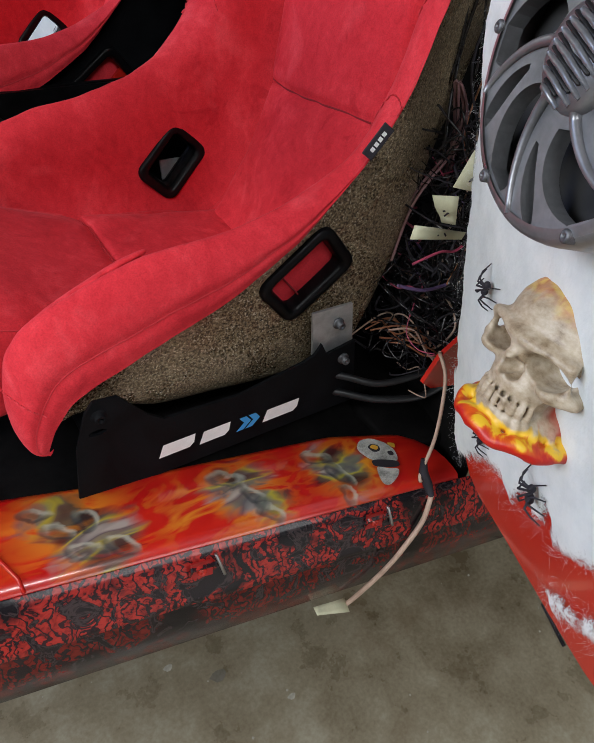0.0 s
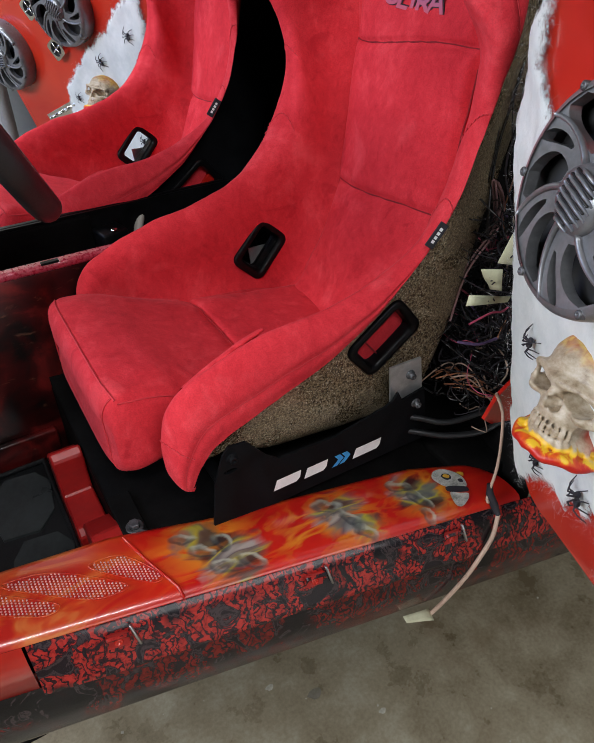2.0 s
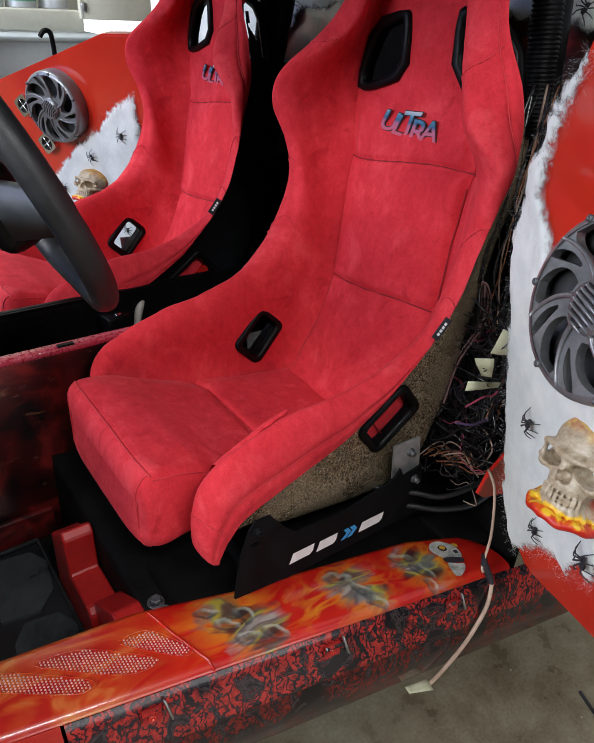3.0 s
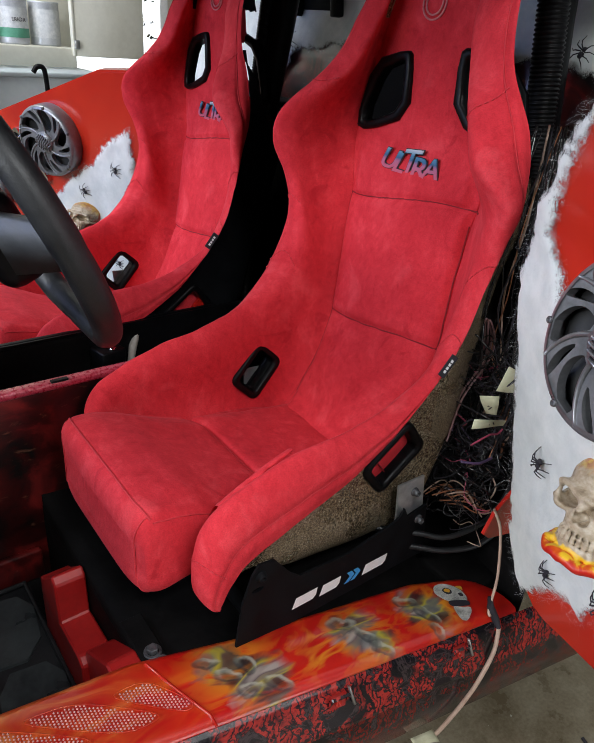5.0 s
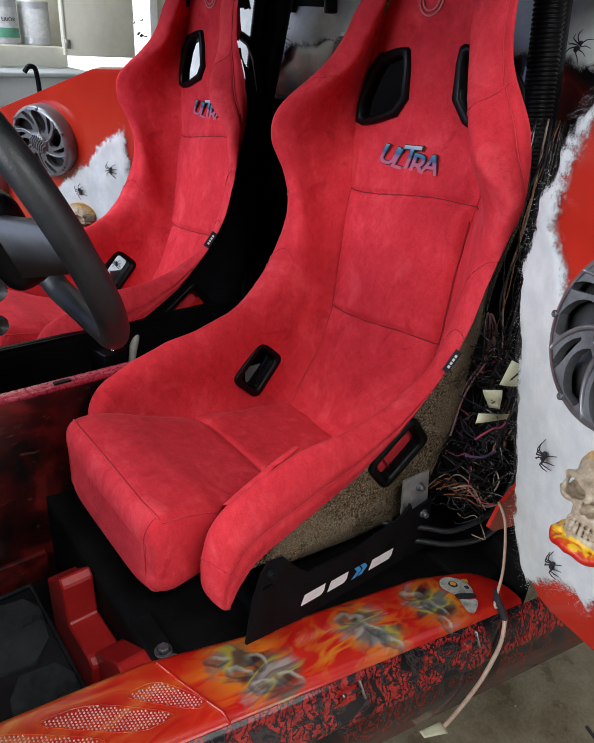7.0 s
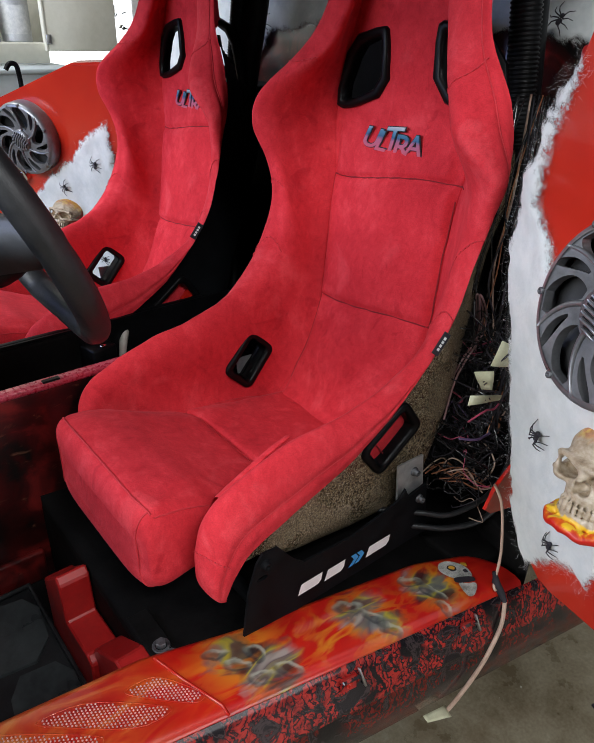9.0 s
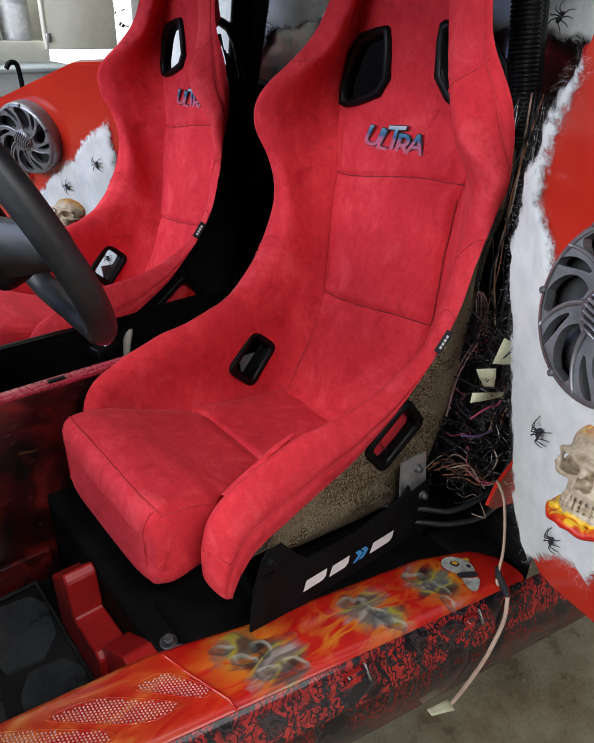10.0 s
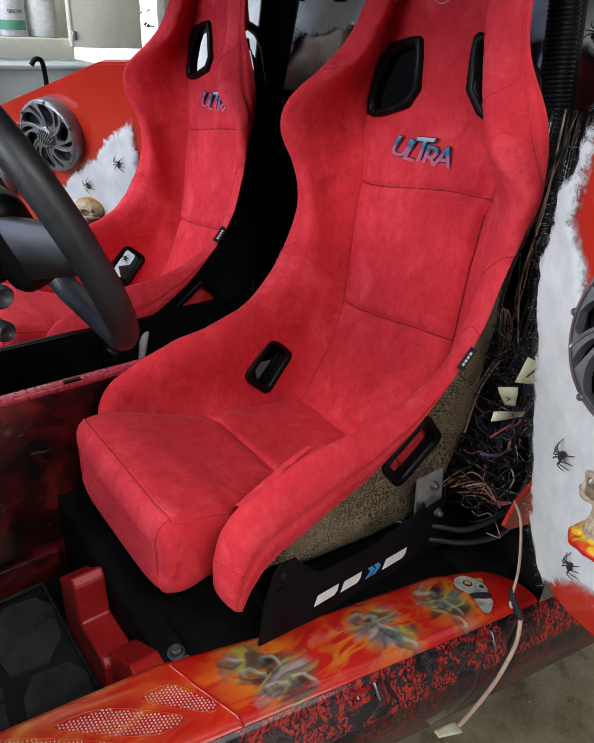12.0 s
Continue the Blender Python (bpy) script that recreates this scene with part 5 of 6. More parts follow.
sp = build_speaker(.098)
sp_n = Vector((-.925, .33, .18)).normalized()
sp_x = Vector((0, 0, 1)).cross(sp_n)
sp.matrix_basis = frame_m((.180, -.283, 1.198), sp_x, sp_n.cross(sp_x)) @ pose(0, 0, 0, 0, 0, -14)
tagged(sp, "silver grey round speaker with swirling arms on the door", "speaker", "door speakers")
sp2 = copy_thing(sp, door_frame(True) @ pose(-.148, 1.190 - .92, .010, 0, 0, 60))
sp3 = copy_thing(sp, door_frame(True) @ pose(-.452, 1.035 - .92, .012, 0, 0, 10))


def build_tweeter():
    t = thing("tweeter")
    bm = plate_bm(round_rect(.052, .052, .010), .014, None, [[(.020 * math.cos(a), .020 * math.sin(a)) for a in np.linspace(0, 2 * math.pi, 20, endpoint=False)]])
    part("chrome_frame", bm, M_CHROME, t, "square chrome frame", smooth=False)
    part("cone", lathe_bm([(.021, .012), (.018, .004), (.009, .002), (.007, .008), (0, .010)], None, 24), M_CONE, t)
    for k in range(4):
        a = k * math.pi / 2
        part("spoke", box_bm((.020, .004, .003), pose(.010 * math.cos(a), .010 * math.sin(a), .012, 0, 0, math.degrees(a)), .001, 1), M_CHROME, t)
    return t


tw = build_tweeter()
tw.matrix_basis = door_frame(True) @ pose(-.282, 1.176 - .92, .004, 0, 0, 35)
tagged(tw, "small square chrome tweeter on the red door", "speaker", "tweeters")
copy_thing(tw, door_frame(True) @ pose(-.222, 1.075 - .92, .004, 0, 0, 35))

# diamond plate strip
tp = thing("diamond_plate", door_frame(True) @ pose(-.296, .870 - .92, .002, 0, 0, 25))
part("plate", box_bm((.165, .050, .004), None, .001, 1), M_CHROME, tp, smooth=False)
for i in range(9):
    for j in range(2):
        bm = bmesh.new()
        bmesh.ops.create_uvsphere(bm, u_segments=8, v_segments=6, radius=1)
        bmesh.ops.scale(bm, vec=(.0075, .0045, .004), verts=bm.verts)
        part("stud", bm, M_CHROME, tp, m=pose(-.072 + .018 * i, -.011 + .022 * j, .003, 0, 0, 45 if (i + j) % 2 else -45))
tagged(tp, "bright chrome diamond plate strip on the door", "trim plate")


# ---- skulls ----
def surface_net(f, low, h):
    """Quads over the zero level of a field on a regular grid."""
    n = np.array(f.shape)
    acc, cnt = np.zeros((*(n - 1), 3)), np.zeros(n - 1)
    quads = []
    ids = np.arange((n - 1).prod()).reshape(n - 1)
    for ax in range(3):
        a, b = np.delete(f, -1, ax), np.delete(f, 0, ax)
        hit = (a < 0) != (b < 0)
        where = np.argwhere(hit)
        t = a[hit] / (a[hit] - b[hit])
        p = where.astype(float)
        p[:, ax] += t
        u, v = (ax + 1) % 3, (ax + 2) % 3
        ok = (where[:, u] > 0) & (where[:, v] > 0) & (where[:, u] < n[u] - 1) & (where[:, v] < n[v] - 1)
        ring = []
        for du, dv in ((-1, -1), (0, -1), (0, 0), (-1, 0)):
            cell = where.copy()
            cell[:, u] += du
            cell[:, v] += dv
            good = np.all((cell >= 0) & (cell < n - 1), axis=1)
            np.add.at(acc, tuple(cell[good].T), p[good])
            np.add.at(cnt, tuple(cell[good].T), 1)
            ring.append(ids[tuple(cell[ok].T)])
        ring = np.array(ring).T
        flip = a[hit][ok] > 0
        ring[flip] = ring[flip][:, ::-1]
        quads.append(ring)
    used = cnt > 0
    index = np.full(ids.size, -1)
    index[ids[used]] = np.arange(used.sum())
    return acc[used] / cnt[used][:, None] * h + low, index[np.vstack(quads)]


def build_skull():
    """One closed mesh, facing +x: cranium, brows, sockets, cheekbones, two rows of teeth and a thick base rim."""
    h, low, high = .0021, np.array((-.125, -.088, -.170)), np.array((.122, .088, .104))
    ax = [np.arange(low[k], high[k], h) for k in range(3)]
    x, y, z = np.meshgrid(*ax, indexing="ij")
    ay = abs(y)

    def ball(cx, cy, cz, rx, ry, rz):
        q = np.sqrt(((x - cx) / rx) ** 2 + ((ay - cy) / ry) ** 2 + ((z - cz) / rz) ** 2)
        return (q - 1) * min(rx, ry, rz)

    def rod(a, b, r, yy=ay):
        a, b = np.array(a), np.array(b)
        d = b - a
        t = np.clip(((x - a[0]) * d[0] + (yy - a[1]) * d[1] + (z - a[2]) * d[2]) / (d @ d), 0, 1)
        return np.sqrt((x - a[0] - d[0] * t) ** 2 + (yy - a[1] - d[1] * t) ** 2 + (z - a[2] - d[2] * t) ** 2) - r

    def join(a, b, k):
        g = np.clip(.5 + .5 * (b - a) / k, 0, 1)
        return b + (a - b) * g - k * g * (1 - g)

    def carve(a, b, k):
        return -join(-a, b, k)
    f = ball(-.022, 0, .022, .098, .074, .072)
    f = join(f, ball(.030, 0, -.015, .052, .056, .050), .020)
    f = join(f, ball(.044, 0, -.066, .042, .037, .036), .014)
    f = join(f, rod((.087, .004, .004), (.066, .052, .004), .0085), .012)
    f = join(f, rod((.078, 0, .0), (.091, 0, -.026), .0065), .010)
    f = join(f, rod((.070, .044, -.044), (.050, .060, -.040), .0115), .012)
    f = join(f, rod((.050, .060, -.040), (.000, .070, -.030), .0065), .008)
    f = join(f, rod((.064, .054, .002), (.058, .058, -.036), .0055), .008)
    f = carve(f, ball(.045, .080, -.004, .026, .022, .030), .010)
    f = carve(f, ball(.030, .062, -.074, .026, .026, .022), .012)
    f = carve(f, ball(.074, .034, -.020, .054, .0235, .0215), .003)
    f = carve(f, ball(.088, .006, -.045, .036, .0090, .0170), .002)
    # roots over the teeth
    arc = [(-1.25 + 2.5 * q / 9) for q in range(10)]
    spots = [(.046 + .041 * math.cos(v), .034 * math.sin(v), v) for v in arc]
    gum = ball(.036, 0, -.100, .042, .030, .030)
    f = join(f, gum, .008)
    for px, py, v in spots:
        if py > 0:
            f = join(f, rod((px - .004, py * .96, -.070), (px, py, -.086), .0028), .003)
            f = np.minimum(f, rod((px, py, -.087), (px + .001, py, -.099), .0052 - .0005 * abs(v)))
            f = np.minimum(f, rod((px + .001, py, -.1075), (px, py, -.115), .0049 - .0005 * abs(v)))
    # base: a thick wavy rim under the lower teeth, running back under the cheeks
    an = np.arctan2(ay / .056, (x - .018) / .084)
    rim = np.sqrt((np.hypot((x - .018) / .084, ay / .056) - 1) ** 2 * .065 ** 2 + ((z + .138 - .012 * np.clip(-np.cos(an), 0, 1) - .003 * np.sin(an * 9)) / 1.25) ** 2) - .0098
    f = join(f, rim, .006)
    f = join(f, ball(.010, 0, -.122, .078, .048, .030), .010)
    f = join(f, ball(-.045, 0, -.085, .062, .056, .060), .016)
    for q in range(9):
        v = -1.5 + 3.0 * q / 8
        if v >= -.01:
            px, py = .018 + .080 * math.cos(v), .053 * math.sin(v)
            f = join(f, rod((px, py, -.134), (px - .012 * math.cos(v), py * .86, -.116), .0042), .004)
    f = f + .0012 * np.sin(x * 90 + 3) * np.sin(y * 80 + 1) * np.sin(z * 85) + .0004 * np.sin(x * 260) * np.sin(z * 240 + 2)
    verts, faces = surface_net(f, low, h)
    bm = bmesh.new()
    vs = [bm.verts.new(p) for p in verts]
    for q in faces:
        bm.faces.new([vs[k] for k in q])
    bmesh.ops.smooth_vert(bm, verts=bm.verts, factor=.4, use_axis_x=True, use_axis_y=True, use_axis_z=True)
    return bm


def skull_at(o, face, up, k):
    face = Vector(face)
    return frame_m(o, face, Vector(up).cross(face)) @ Matrix.Diagonal((k, k, k, 1))


sk1 = part("skull", build_skull(), M_BONE)
sk1.matrix_basis = skull_at((.212, -.303, 1.010), (-.935, .285, .21), (.241, .079, .967), .550) @ Matrix.Diagonal((1, 1.45, .94, 1))
tagged(sk1, "bone coloured resin skull painted with orange flames on the web", "skull", "skulls")
sk2 = copy_thing(sk1, skull_at(on_door(True, .066, .985, .026), (-.84, -.42, .36), (.34, .10, .93), .80))


# ---- spiders ----
def build_spider():
    s = thing("plastic_spider")
    for nm, x, rx, ry in (("abdomen", -.006, .0055, .0042), ("head", .0035, .004, .0033)):
        bm = bmesh.new()
        bmesh.ops.create_uvsphere(bm, u_segments=12, v_segments=8, radius=1)
        bmesh.ops.scale(bm, vec=(rx, ry, .0035), verts=bm.verts)
        part(nm, bm, M_INK, s, m=pose(x, 0, .005))
    rnd = random.Random(4)
    for sd in (-1, 1):
        for k in range(4):
            a = radians((35, 70, 110, 145)[k]) * sd
            ln = (.024, .020, .020, .027)[k] * rnd.uniform(.9, 1.1)
            c, t = Vector((math.cos(a), math.sin(a), 0)), Vector((-math.sin(a), math.cos(a), 0))
            part("leg", tube_bm([c * .003 + Vector((0, 0, .005)), c * ln * .45 + Vector((0, 0, .011)), c * ln * .7 + t * .002 + Vector((0, 0, .008)), c * ln + Vector((0, 0, .001))], [.0011, .0010, .0008, .0005], 6), M_INK, s)
    return s


spider = build_spider()
spider.matrix_basis = door_frame(False) @ pose(.0, .966 - .92, .009, 0, 0, 250)
tagged(spider, "black plastic spider on the white cotton web", "toy spider", "plastic spiders")
for far, x, z, a, k in ((False, .172, .884, 100, 1.1), (False, .056, .820, 75, .9), (False, .205, 1.118, 120, .75), (True, -.066, 1.135, 80, 1.05), (True, .060, 1.057, 115, 1.0), (True, .193, .941, 95, .8), (True, -.03, .845, 70, .9)):
    sg = -1 if far else 1
    copy_thing(spider, door_frame(far) @ pose(sg * x, z - .92, .009, 0, 0, a) @ Matrix.Diagonal((k, k, k, 1)))
back_plane = frame_m((.684, 0, 0), (0, -1, 0), (0, 0, 1))
for y, z, a, k in ((.995, 1.440, 10, 1.2), (1.560, 1.349, 95, 1.3), (.155, 1.462, 60, 1.1)):
    copy_thing(spider, back_plane @ pose(-y, z, .004, 0, 0, a) @ Matrix.Diagonal((k, k, k, 1)))

# ---- steering wheel ----
WC, WT, WR = Vector((-.248, .250, 1.243)), radians(24.3), .167
wm = frame_m(WC, (0, 1, 0), (-math.sin(WT), 0, math.cos(WT)))
wheel = thing("steering_wheel", wm)
prof = []
for i in range(72):
    a = 2 * math.pi * i / 72
    rr = WR * (1 if math.sin(a) > -.86 else .86 / -math.sin(a) * 1.0)
    prof.append((rr * math.cos(a), rr * math.sin(a), 0))
part("rim", tube_bm(prof, [.0175 if i % 18 else .0168 for i in range(72)], 18, closed=True), M_RUBBER, wheel, "black leather rim")
for a, w in ((5, .040), (175, .040)):
    ca, sa = math.cos(radians(a)), math.sin(radians(a))
    bm = bmesh.new()
    rows = []
    for f in np.linspace(0, 1, 8):
        rad = .045 + (WR - .052) * f
        ww = w * (1 - .35 * f)
        z0 = -.040 + .038 * f
        c, t = Vector((ca, sa, 0)) * rad, Vector((-sa, ca, 0)) * ww
        rows.append([c - t + Vector((0, 0, z0 - .012)), c - t * .8 + Vector((0, 0, z0 + .008)), c + t * .8 + Vector((0, 0, z0 + .008)), c + t + Vector((0, 0, z0 - .012))])
    add_grid(bm, rows, closed_u=True)
    part("spoke", bm, M_GREYTRIM if abs(a) not in (70, 110) else M_BLACK, wheel, "plastic spoke")
part("hub", box_bm((.13, .11, .06), pose(0, 0, -.035), .022, 4), M_BLACK, wheel, "black centre pad")
part("column", tube_bm([(0, 0, -.04), (0, -.005, -.20), (0, -.02, -.46)], .042, 18), M_BLACK, wheel)
tagged(wheel, "black leather steering wheel with grey spokes", "steering wheel")

for nm, p0, p1, r0, mt, lb in (("control_stalk", (-.40, .26, 1.235), (-.352, -.020, 1.262), .0095, M_GREYTRIM, "dark grey round-ended stalk beside the steering column"), ("control_stalk", (-.41, .26, 1.20), (-.350, -.004, 1.226), .0085, M_RUBBER, "black round-ended stalk beside the steering column")):
    st = part(nm, tube_bm([p0, tuple(Vector(p0).lerp(Vector(p1), .88)), tuple(Vector(p0).lerp(Vector(p1), .93)), tuple(Vector(p0).lerp(Vector(p1), .985)), p1], [.005, .005, r0, r0, r0 * .75], 18), mt)
    tagged(st, lb, "stalk", "control stalks")

# dashboard piece with an air vent beyond the wheel
dash = thing("dashboard_vent")
part("housing", box_bm((.30, .22, .09), pose(-.34, .60, 1.205, 0, 24, 8), .02, 3), M_GREYTRIM, dash)
for k in range(4):
    part("vent_slat", box_bm((.012, .035, .030), pose(-.195, .52 + .044 * k, 1.165, 0, 24, 8), .003, 1), M_BLACK, dash)
part("support", box_bm((.20, .16, .26), pose(-.40, .60, 1.06), .02, 2), M_BLACK, dash)
tagged(dash, "dark grey dashboard vent housing behind the wheel", "dashboard")

# ---- tray clutter ----
tb = thing("black_plastic_box", pose(-.012, .628, .832, 0, 0, 12))
part("box_body", box_bm((.055, .05, .05), None, .004), M_BLACK, tb)
part("clip", box_bm((.014, .010, .006), pose(.0, -.018, .028), .002, 1), M_CHROME, tb)
tagged(tb, "small black box with a bright clip in the tray", "box")
tl = part("grey_lever", tube_bm([(.03, .62, .80), (.052, .65, .835), (.075, .672, .865)], [.006, .009, .007], 10), M_GREYTAN)
tagged(tl, "short pale grey lever in the tray", "lever")
tri = part("belt_anchor", plate_bm([(.19, .845), (.245, .905), (.262, .862), (.25, .842)], .012, Matrix(((1, 0, 0, 0), (0, 0, -1, .705), (0, 1, 0, 0), (0, 0, 0, 1)))), M_RED, smooth=False)
tagged(tri, "red painted anchor bracket beside the far seat", "bracket")

# ---- wiring behind the seat ----
loom = thing("wiring_loom")
rnd = random.Random(21)
M_TWIN = surface("dusty_pink_twin_wire", (0.26, 0.13, 0.14), (0.40, 0.24, 0.25), 60, (0.3, 0.5))
M_WIREB = surface("glossy_black_wire", (0.004, 0.004, 0.005), (0.014, 0.013, 0.016), 60, (0.18, 0.35), 0, None, 0.3)
cols = [M_INK] * 8 + [M_WIREB] * 24 + [M_PURPLE, M_GREYW, M_COPPER, M_TAN, M_PINK]


def wire(pts, r, mat, parent, name="wire"):
    return part(name, tube_bm([tuple(p) for p in spline(pts, 5 * len(pts))], r, 6), mat, parent)


for k in range(250):
    z = rnd.uniform(.70, 1.02)
    c = Vector((rnd.uniform(.34, .46) + .10 * max(0, z - .8), rnd.uniform(-.045, .07), z))
    pts = []
    a = rnd.uniform(0, 6.3)
    turn = rnd.choice((-1, 1))
    big = rnd.choice((.5, .8, 1.0, 1.5))
    for q in range(6):
        pts.append(c + Vector((math.cos(a) * .020, math.sin(a) * .028, rnd.uniform(-.014, .014))) * big)
        a += turn * rnd.uniform(.4, 1.5)
        c = c + Vector((rnd.uniform(-.010, .010), rnd.uniform(-.014, .014), rnd.uniform(-.022, .016)))
    wire(pts, rnd.choice((.0007, .0009, .0012, .0016)), rnd.choice(cols), loom)
for k in range(34):
    x0, y0 = rnd.uniform(.40, .48), rnd.uniform(-.05, .04)
    pts = [(x0 + .03, y0 + .02, 1.36)] + [(x0 + rnd.uniform(-.03, .02), y0 + rnd.uniform(-.02, .02), z) for z in (1.22, 1.10, 1.0, .92, .84)]
    wire(pts, rnd.uniform(.0010, .0024), rnd.choice(cols + [M_PURPLE, M_TAN]), loom)
for k in range(10):
    y = -.050 + .006 * k
    wire([(.33 + rnd.uniform(-.02, .02), y + .04, .745 + rnd.uniform(-.02, .03)), (.355, y + .02, .76 + rnd.uniform(-.02, .02)), (.375, y, .75 + rnd.uniform(-.02, .02)), (.40, y - .01, .73 + rnd.uniform(-.02, .02))], .0013, M_COPPER if k % 3 else M_TAN, loom)
for dy in (0, .006):
    wire([(.336, .020 + dy, .86), (.354, .020 + dy, .94), (.398, .017 + dy, 1.0), (.404, .020 + dy, 1.04), (.385, .025 + dy, 1.072), (.415, .036 + dy, 1.006), (.43, .045 + dy, .93)], .0018, M_TWIN, loom)
wire([(.30, -.05, .905), (.335, -.055, .915), (.36, -.055, .91), (.385, -.05, .915)], .0016, M_PINK, loom)
wire([(.285, -.05, .88), (.32, -.058, .868), (.36, -.055, .862)], .0022, M_PURPLE, loom)
tagged(loom, "tangled loom of black and coloured wires behind the seat", "wires")
cable = part("thick_cable", tube_bm([tuple(p) for p in spline([(.42, -.03, 1.30), (.362, -.048, 1.09), (.368, -.052, 1.02), (.388, -.055, .947), (.430, -.06, .814), (.428, -.06, .758), (.384, -.06, .722), (.30, -.05, .718), (.255, -.02, .725), (.20, .04, .72)], 50)], .0048, 10), M_RUBBER)
tagged(cable, "thick black cable hanging down the door pillar", "cable", "thick cables")
cable = part("thick_cable", tube_bm([tuple(p) for p in spline([(.44, -.05, .85), (.435, -.07, .775), (.415, -.075, .715), (.365, -.07, .685), (.30, -.05, .688), (.255, -.02, .695), (.20, .04, .69)], 40)], .0052, 10), M_RUBBER)
tagged(cable, "thick black cable running under the seat bracket", "cable", "thick cables")


def paper_tag(m, w, h, label, marks=True):
    t = thing("paper_tag", m)
    bm = bmesh.new()
    rows = [[(w * (i / 6 - .5), h * (j / 3 - .5) * (1 - .45 * (i / 6)), .004 * math.sin(i * .9) + .002 * j) for j in range(4)] for i in range(7)]
    add_grid(bm, rows)
    r2 = bmesh.ops.extrude_face_region(bm, geom=bm.faces[:])
    bmesh.ops.translate(bm, vec=(0, 0, -.0006), verts=[v for v in r2["geom"] if isinstance(v, bmesh.types.BMVert)])
    part("paper", bm, M_PAPER, t)
    if marks:
        bm = bmesh.new()
        for k in range(3):
            add_box(bm, (.002, h * .3, .0004), pose(-w * .2 + k * w * .14, 0, .0055 - .0006 * k, 0, 0, 20 * k))
        part("pen_bar", bm, M_INK, t, smooth=False)
    return tagged(t, label, "paper tag", "paper tags")


# facing the cabin side, away from the pillar
def facing(p, ex):
    n = (Vector((-.42, -.52, 1.40)) - Vector(p)).normalized()
    ex = Vector(ex)
    return frame_m(p, ex, n.cross(ex))


paper_tag(facing((.318, -.060, .945), (.93, -.1, -.22)), .080, .015, "folded pale yellow paper tag on a wire")
paper_tag(facing((.371, -.055, 1.000), (.85, -.25, -.35)), .062, .042, "pale yellow paper tag with pen marks on the loom")
paper_tag(facing((.352, -.034, .955), (.3, -.1, -.9)), .040, .030, "crumpled paper tag hanging in the wires")

# wire that hangs over the sill, with a taped joint and a paper end
hw = thing("hanging_wire")
part("wire", tube_bm([tuple(p) for p in spline([(.33, -.10, .80), (.335, -.118, .765), (.315, -.145, .70), (.292, -.158, .652), (.288, -.166, .645)], 24)], .0024, 8), M_TAN, hw)
part("tape", tube_bm([(.300, -.150, .668), (.296, -.158, .654), (.298, -.170, .638), (.302, -.178, .622)], [.004, .0065, .0065, .004], 10), M_INK, hw, "black tape wrapped joint")
part("wire", tube_bm([tuple(p) for p in spline([(.302, -.178, .622), (.285, -.190, .59), (.255, -.195, .55), (.235, -.192, .51), (.205, -.185, .462), (.192, -.18, .440)], 30)], .0036, 8), M_TAN, hw)
tagged(hw, "tan twin wire with a taped joint over the sill", "wire")
paper_tag(facing((.166, -.178, .450), (-.95, .12, .35)), .054, .020, "pale yellow paper tag on the wire's end", False)

# ---- shelf and wall behind the far door ----
shelf = thing("wall_shelf")
part("board", box_bm((1.5, .30, .03), pose(-.10, 2.66, 1.316), .004), M_WALL, shelf)
part("front_rail", box_bm((1.5, .02, .075), pose(-.10, 2.50, 1.292), .004), M_WALL, shelf)
part("back_panel", box_bm((1.77, .02, .60), pose(.135, 2.82, 1.615), .004), M_WALL, shelf)
tagged(shelf, "cream painted wooden shelf holding paint tins", "shelf")
cd = thing("cabinet_door", pose(.80, 2.49, 1.60))
part("panel", box_bm((.315, .022, .60), None, .004), M_WALL, cd)
part("edge_strip", box_bm((.012, .03, .60), pose(-.160, 0, 0), .003), M_WALL, cd)
part("hinge", box_bm((.022, .012, .035), pose(-.150, -.016, -.255), .003), M_STEEL, cd)
tagged(cd, "chipped cream cabinet door standing open", "cabinet door")


def build_can(r, h):
    c = thing("paint_tin")
    part("can_body", lathe_bm([(0, 0), (r * .97, 0), (r, .004), (r * .985, .01), (r * .985, h - .012), (r * 1.01, h - .006), (r * 1.01, h), (r * .93, h), (r * .90, h - .006), (0, h - .006)], None, 28), M_TIN, c)
    part("label_band", lathe_bm([(r * .992, h * .18), (r * .992, h * .82)], None, 28), M_WHITEL, c, "printed paper label")
    return c


can = build_can(.062, .165)
can.matrix_basis = pose(.43, 2.60, 1.331)
tagged(can, "grey metal paint tin with paper label on the shelf", "paint tin", "paint tins")
for x in (.565, .30, .17):
    copy_thing(can, pose(x, 2.61, 1.331, 0, 0, 40 * x))
green = part("printed_band", lathe_bm([(.0625, .025), (.0625, .06)], None, 28), M_GREEN, can, "green printed band")
bm = text_bm("ERIOR", .020, .0003)
part("label_word", bm, M_INK, can, smooth=False, m=frame_m((.008, -.0632, .085), (1, 0, 0), (0, 0, 1)))
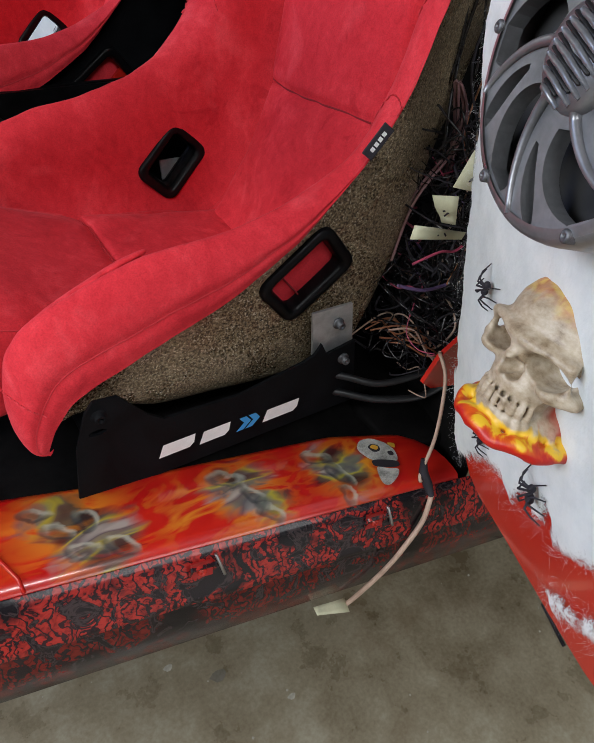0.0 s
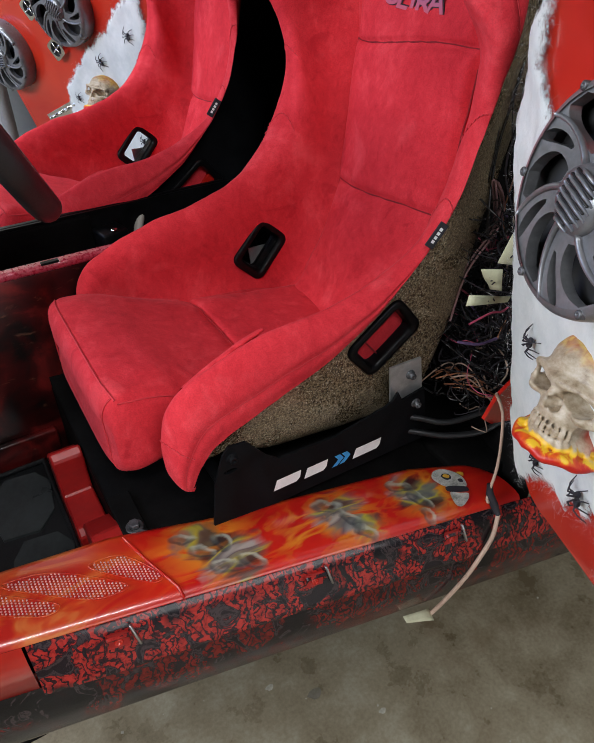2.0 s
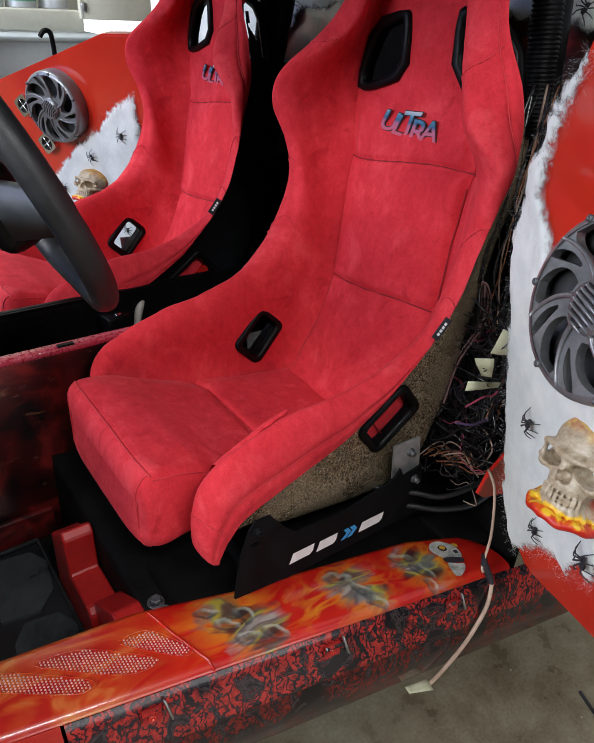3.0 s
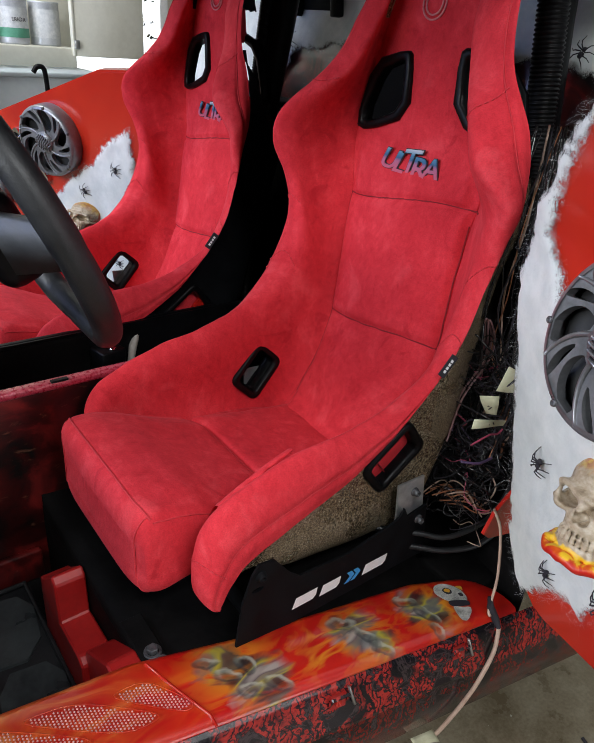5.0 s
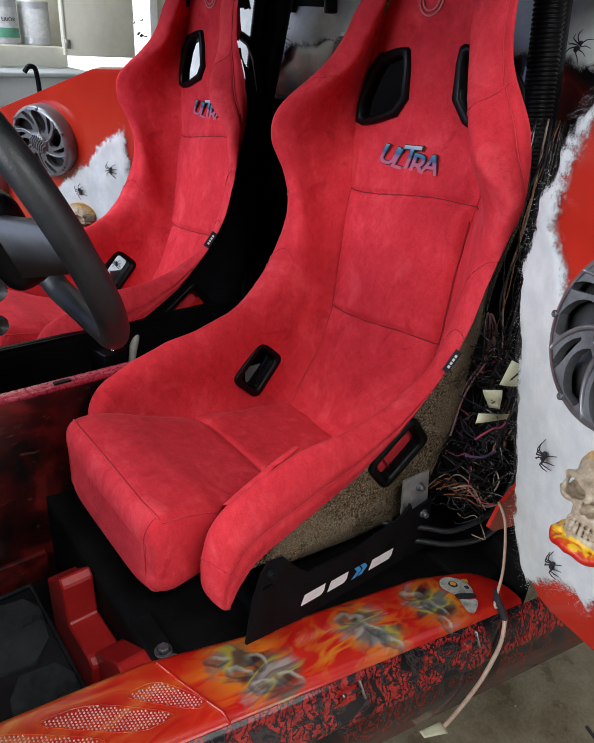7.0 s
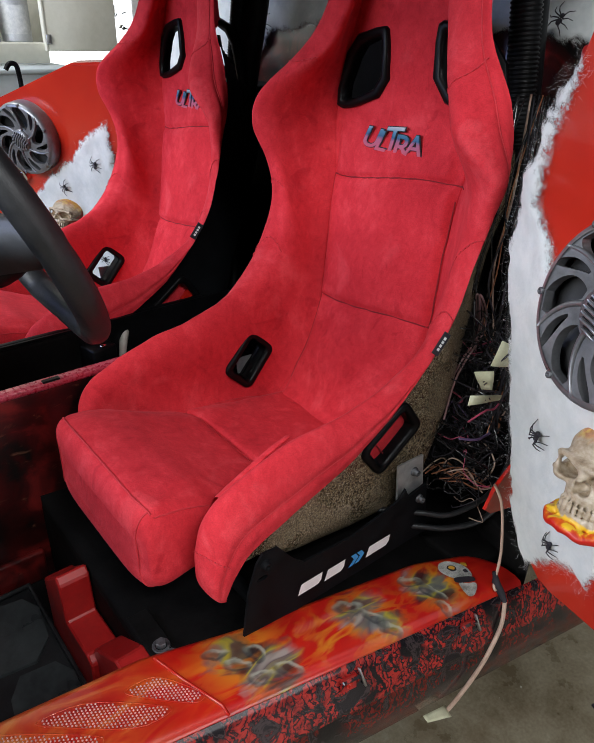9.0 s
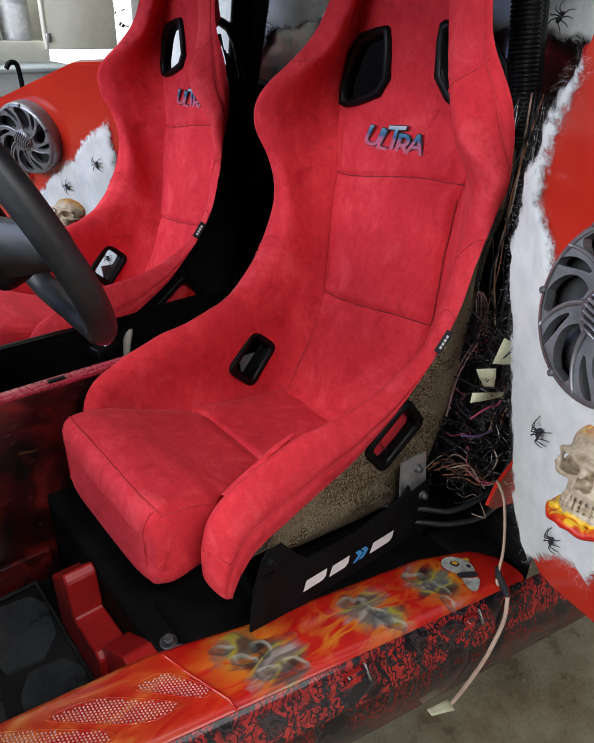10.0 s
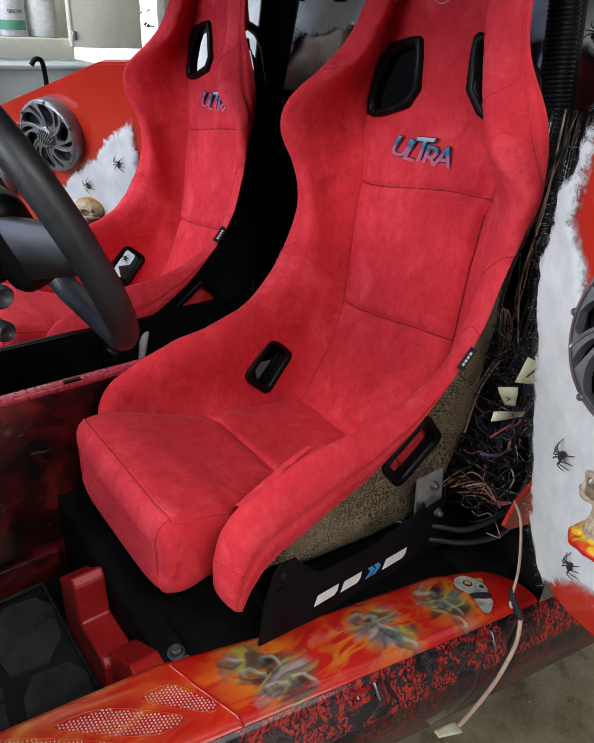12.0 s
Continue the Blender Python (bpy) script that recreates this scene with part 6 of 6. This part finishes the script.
# bright window strip under the cabinet
part_w = thing("window_1", pose(.78, 2.985, 1.36))
part("window_frame", box_bm((1.1, .03, .50), None, .004), M_WHITE, part_w, smooth=False)
gl = part("pane", box_bm((1.0, .006, .42), pose(0, -.020, 0)), M_DAY, part_w, "bright daylit pane", smooth=False)
tagged(part_w, "bright white window in the garage wall", "window", kind="structure")
fz = thing("pale_cabinet", pose(.15, 2.44, 0))
part("cabinet_body", box_bm((1.10, .46, 1.245), pose(0, .10, .6225), .02, 3), M_PALE, fz)
part("top_lip", box_bm((1.12, .48, .02), pose(0, .10, 1.236), .006), M_PALE, fz)
tagged(fz, "pale blue-white metal cabinet below the shelf", "cabinet")
hk = part("hooked_rod", tube_bm([tuple(p) for p in spline([(.36, 2.16, 1.255), (.375, 2.155, 1.275), (.395, 2.15, 1.272), (.402, 2.15, 1.24), (.405, 2.15, 1.17), (.41, 2.15, 1.05), (.41, 2.15, .02)], 40)], .009, 10), M_BLACK)
tagged(hk, "black hooked rod leaning against the pale cabinet", "rod")
kn = part("grey_pot", lathe_bm([(0, 0), (.05, 0), (.055, .02), (.052, 1.10), (.04, 1.15), (.015, 1.17), (0, 1.17)], None, 20), M_GREYPOLE)
kn.location = (.44, 2.08, 0)
tagged(kn, "grey round-topped canister beyond the door", "canister")
# crumpled foil on the wall
bm = bmesh.new()
rows = [[(x, 2.97 + .03 * noise.noise(Vector((x * 30, z * 30, 0))), z) for z in np.linspace(1.36, 1.75, 22)] for x in np.linspace(1.02, 1.26, 16)]
add_grid(bm, rows)
fo = part("crumpled_foil", bm, M_CHROME, smooth=False)
tagged(fo, "crumpled silver foil hanging on the wall", "foil")
# plank and pole beyond the far door's front edge
pl = part("wooden_plank", box_bm((.05, .20, 1.5), pose(0, 0, .75), .004), M_WOOD)
pl.matrix_basis = pose(-.02, 2.05, 0, -6, 0, 0)
tagged(pl, "worn pine plank leaning beside the door", "plank")
pp = part("grey_pole", tube_bm([(.0, 1.80, .03), (.02, 1.86, 1.25)], .022, 14), M_GREYPOLE)
tagged(pp, "grey steel pole standing beside the far door", "pole")

# ---- bits on the floor ----
bm = bmesh.new()
rnd = random.Random(3)
for k in range(120):
    x, y = rnd.uniform(-.7, 1.3), rnd.uniform(-.9, .6)
    s = rnd.choice((.0012, .0018, .0025, .004))
    m = pose(x, y, .001 + s * .2, rnd.uniform(-15, 15), rnd.uniform(-15, 15), rnd.uniform(0, 360))
    n = rnd.randint(4, 6)
    top = [bm.verts.new(m @ Vector((s * rnd.uniform(.6, 1.2) * math.cos(6.283 * i / n), s * rnd.uniform(.6, 1.2) * math.sin(6.283 * i / n), s * .25))) for i in range(n)]
    bot = [bm.verts.new(m @ (m.inverted() @ v.co + Vector((0, 0, -s * .4)))) for v in top]
    bm.faces.new(top)
    for i in range(n):
        bm.faces.new((top[i], bot[i], bot[(i + 1) % n], top[(i + 1) % n]))
gr = part("floor_grit", bm, M_PAPERGREY, smooth=False)
tagged(gr, "pale flakes and grit scattered on the concrete floor", "debris", kind="stuff")
for x, y, s in ((-.003, .045, .009), (.075, -.018, .016), (.179, -.123, .008)):
    bm = bmesh.new()
    out = [(s * (1 + .25 * math.sin(3 * a)) * math.cos(a), s * .7 * math.sin(a)) for a in np.linspace(0, 2 * math.pi, 9, endpoint=False)]
    ch = part("paint_chip", plate_bm(out, .002), M_PAPERGREY if s != .016 else M_FLOORCHIP, smooth=False)
    ch.location = (x, y, .0005)
    tagged(ch, "pale flat chip lying on the concrete floor", "chip", "floor chips")
st = part("thin_stick", tube_bm([(.764, -.240, .005), (.730, -.330, .005)], .004, 8), M_INK)
tagged(st, "thin black stick lying on the concrete floor", "stick")
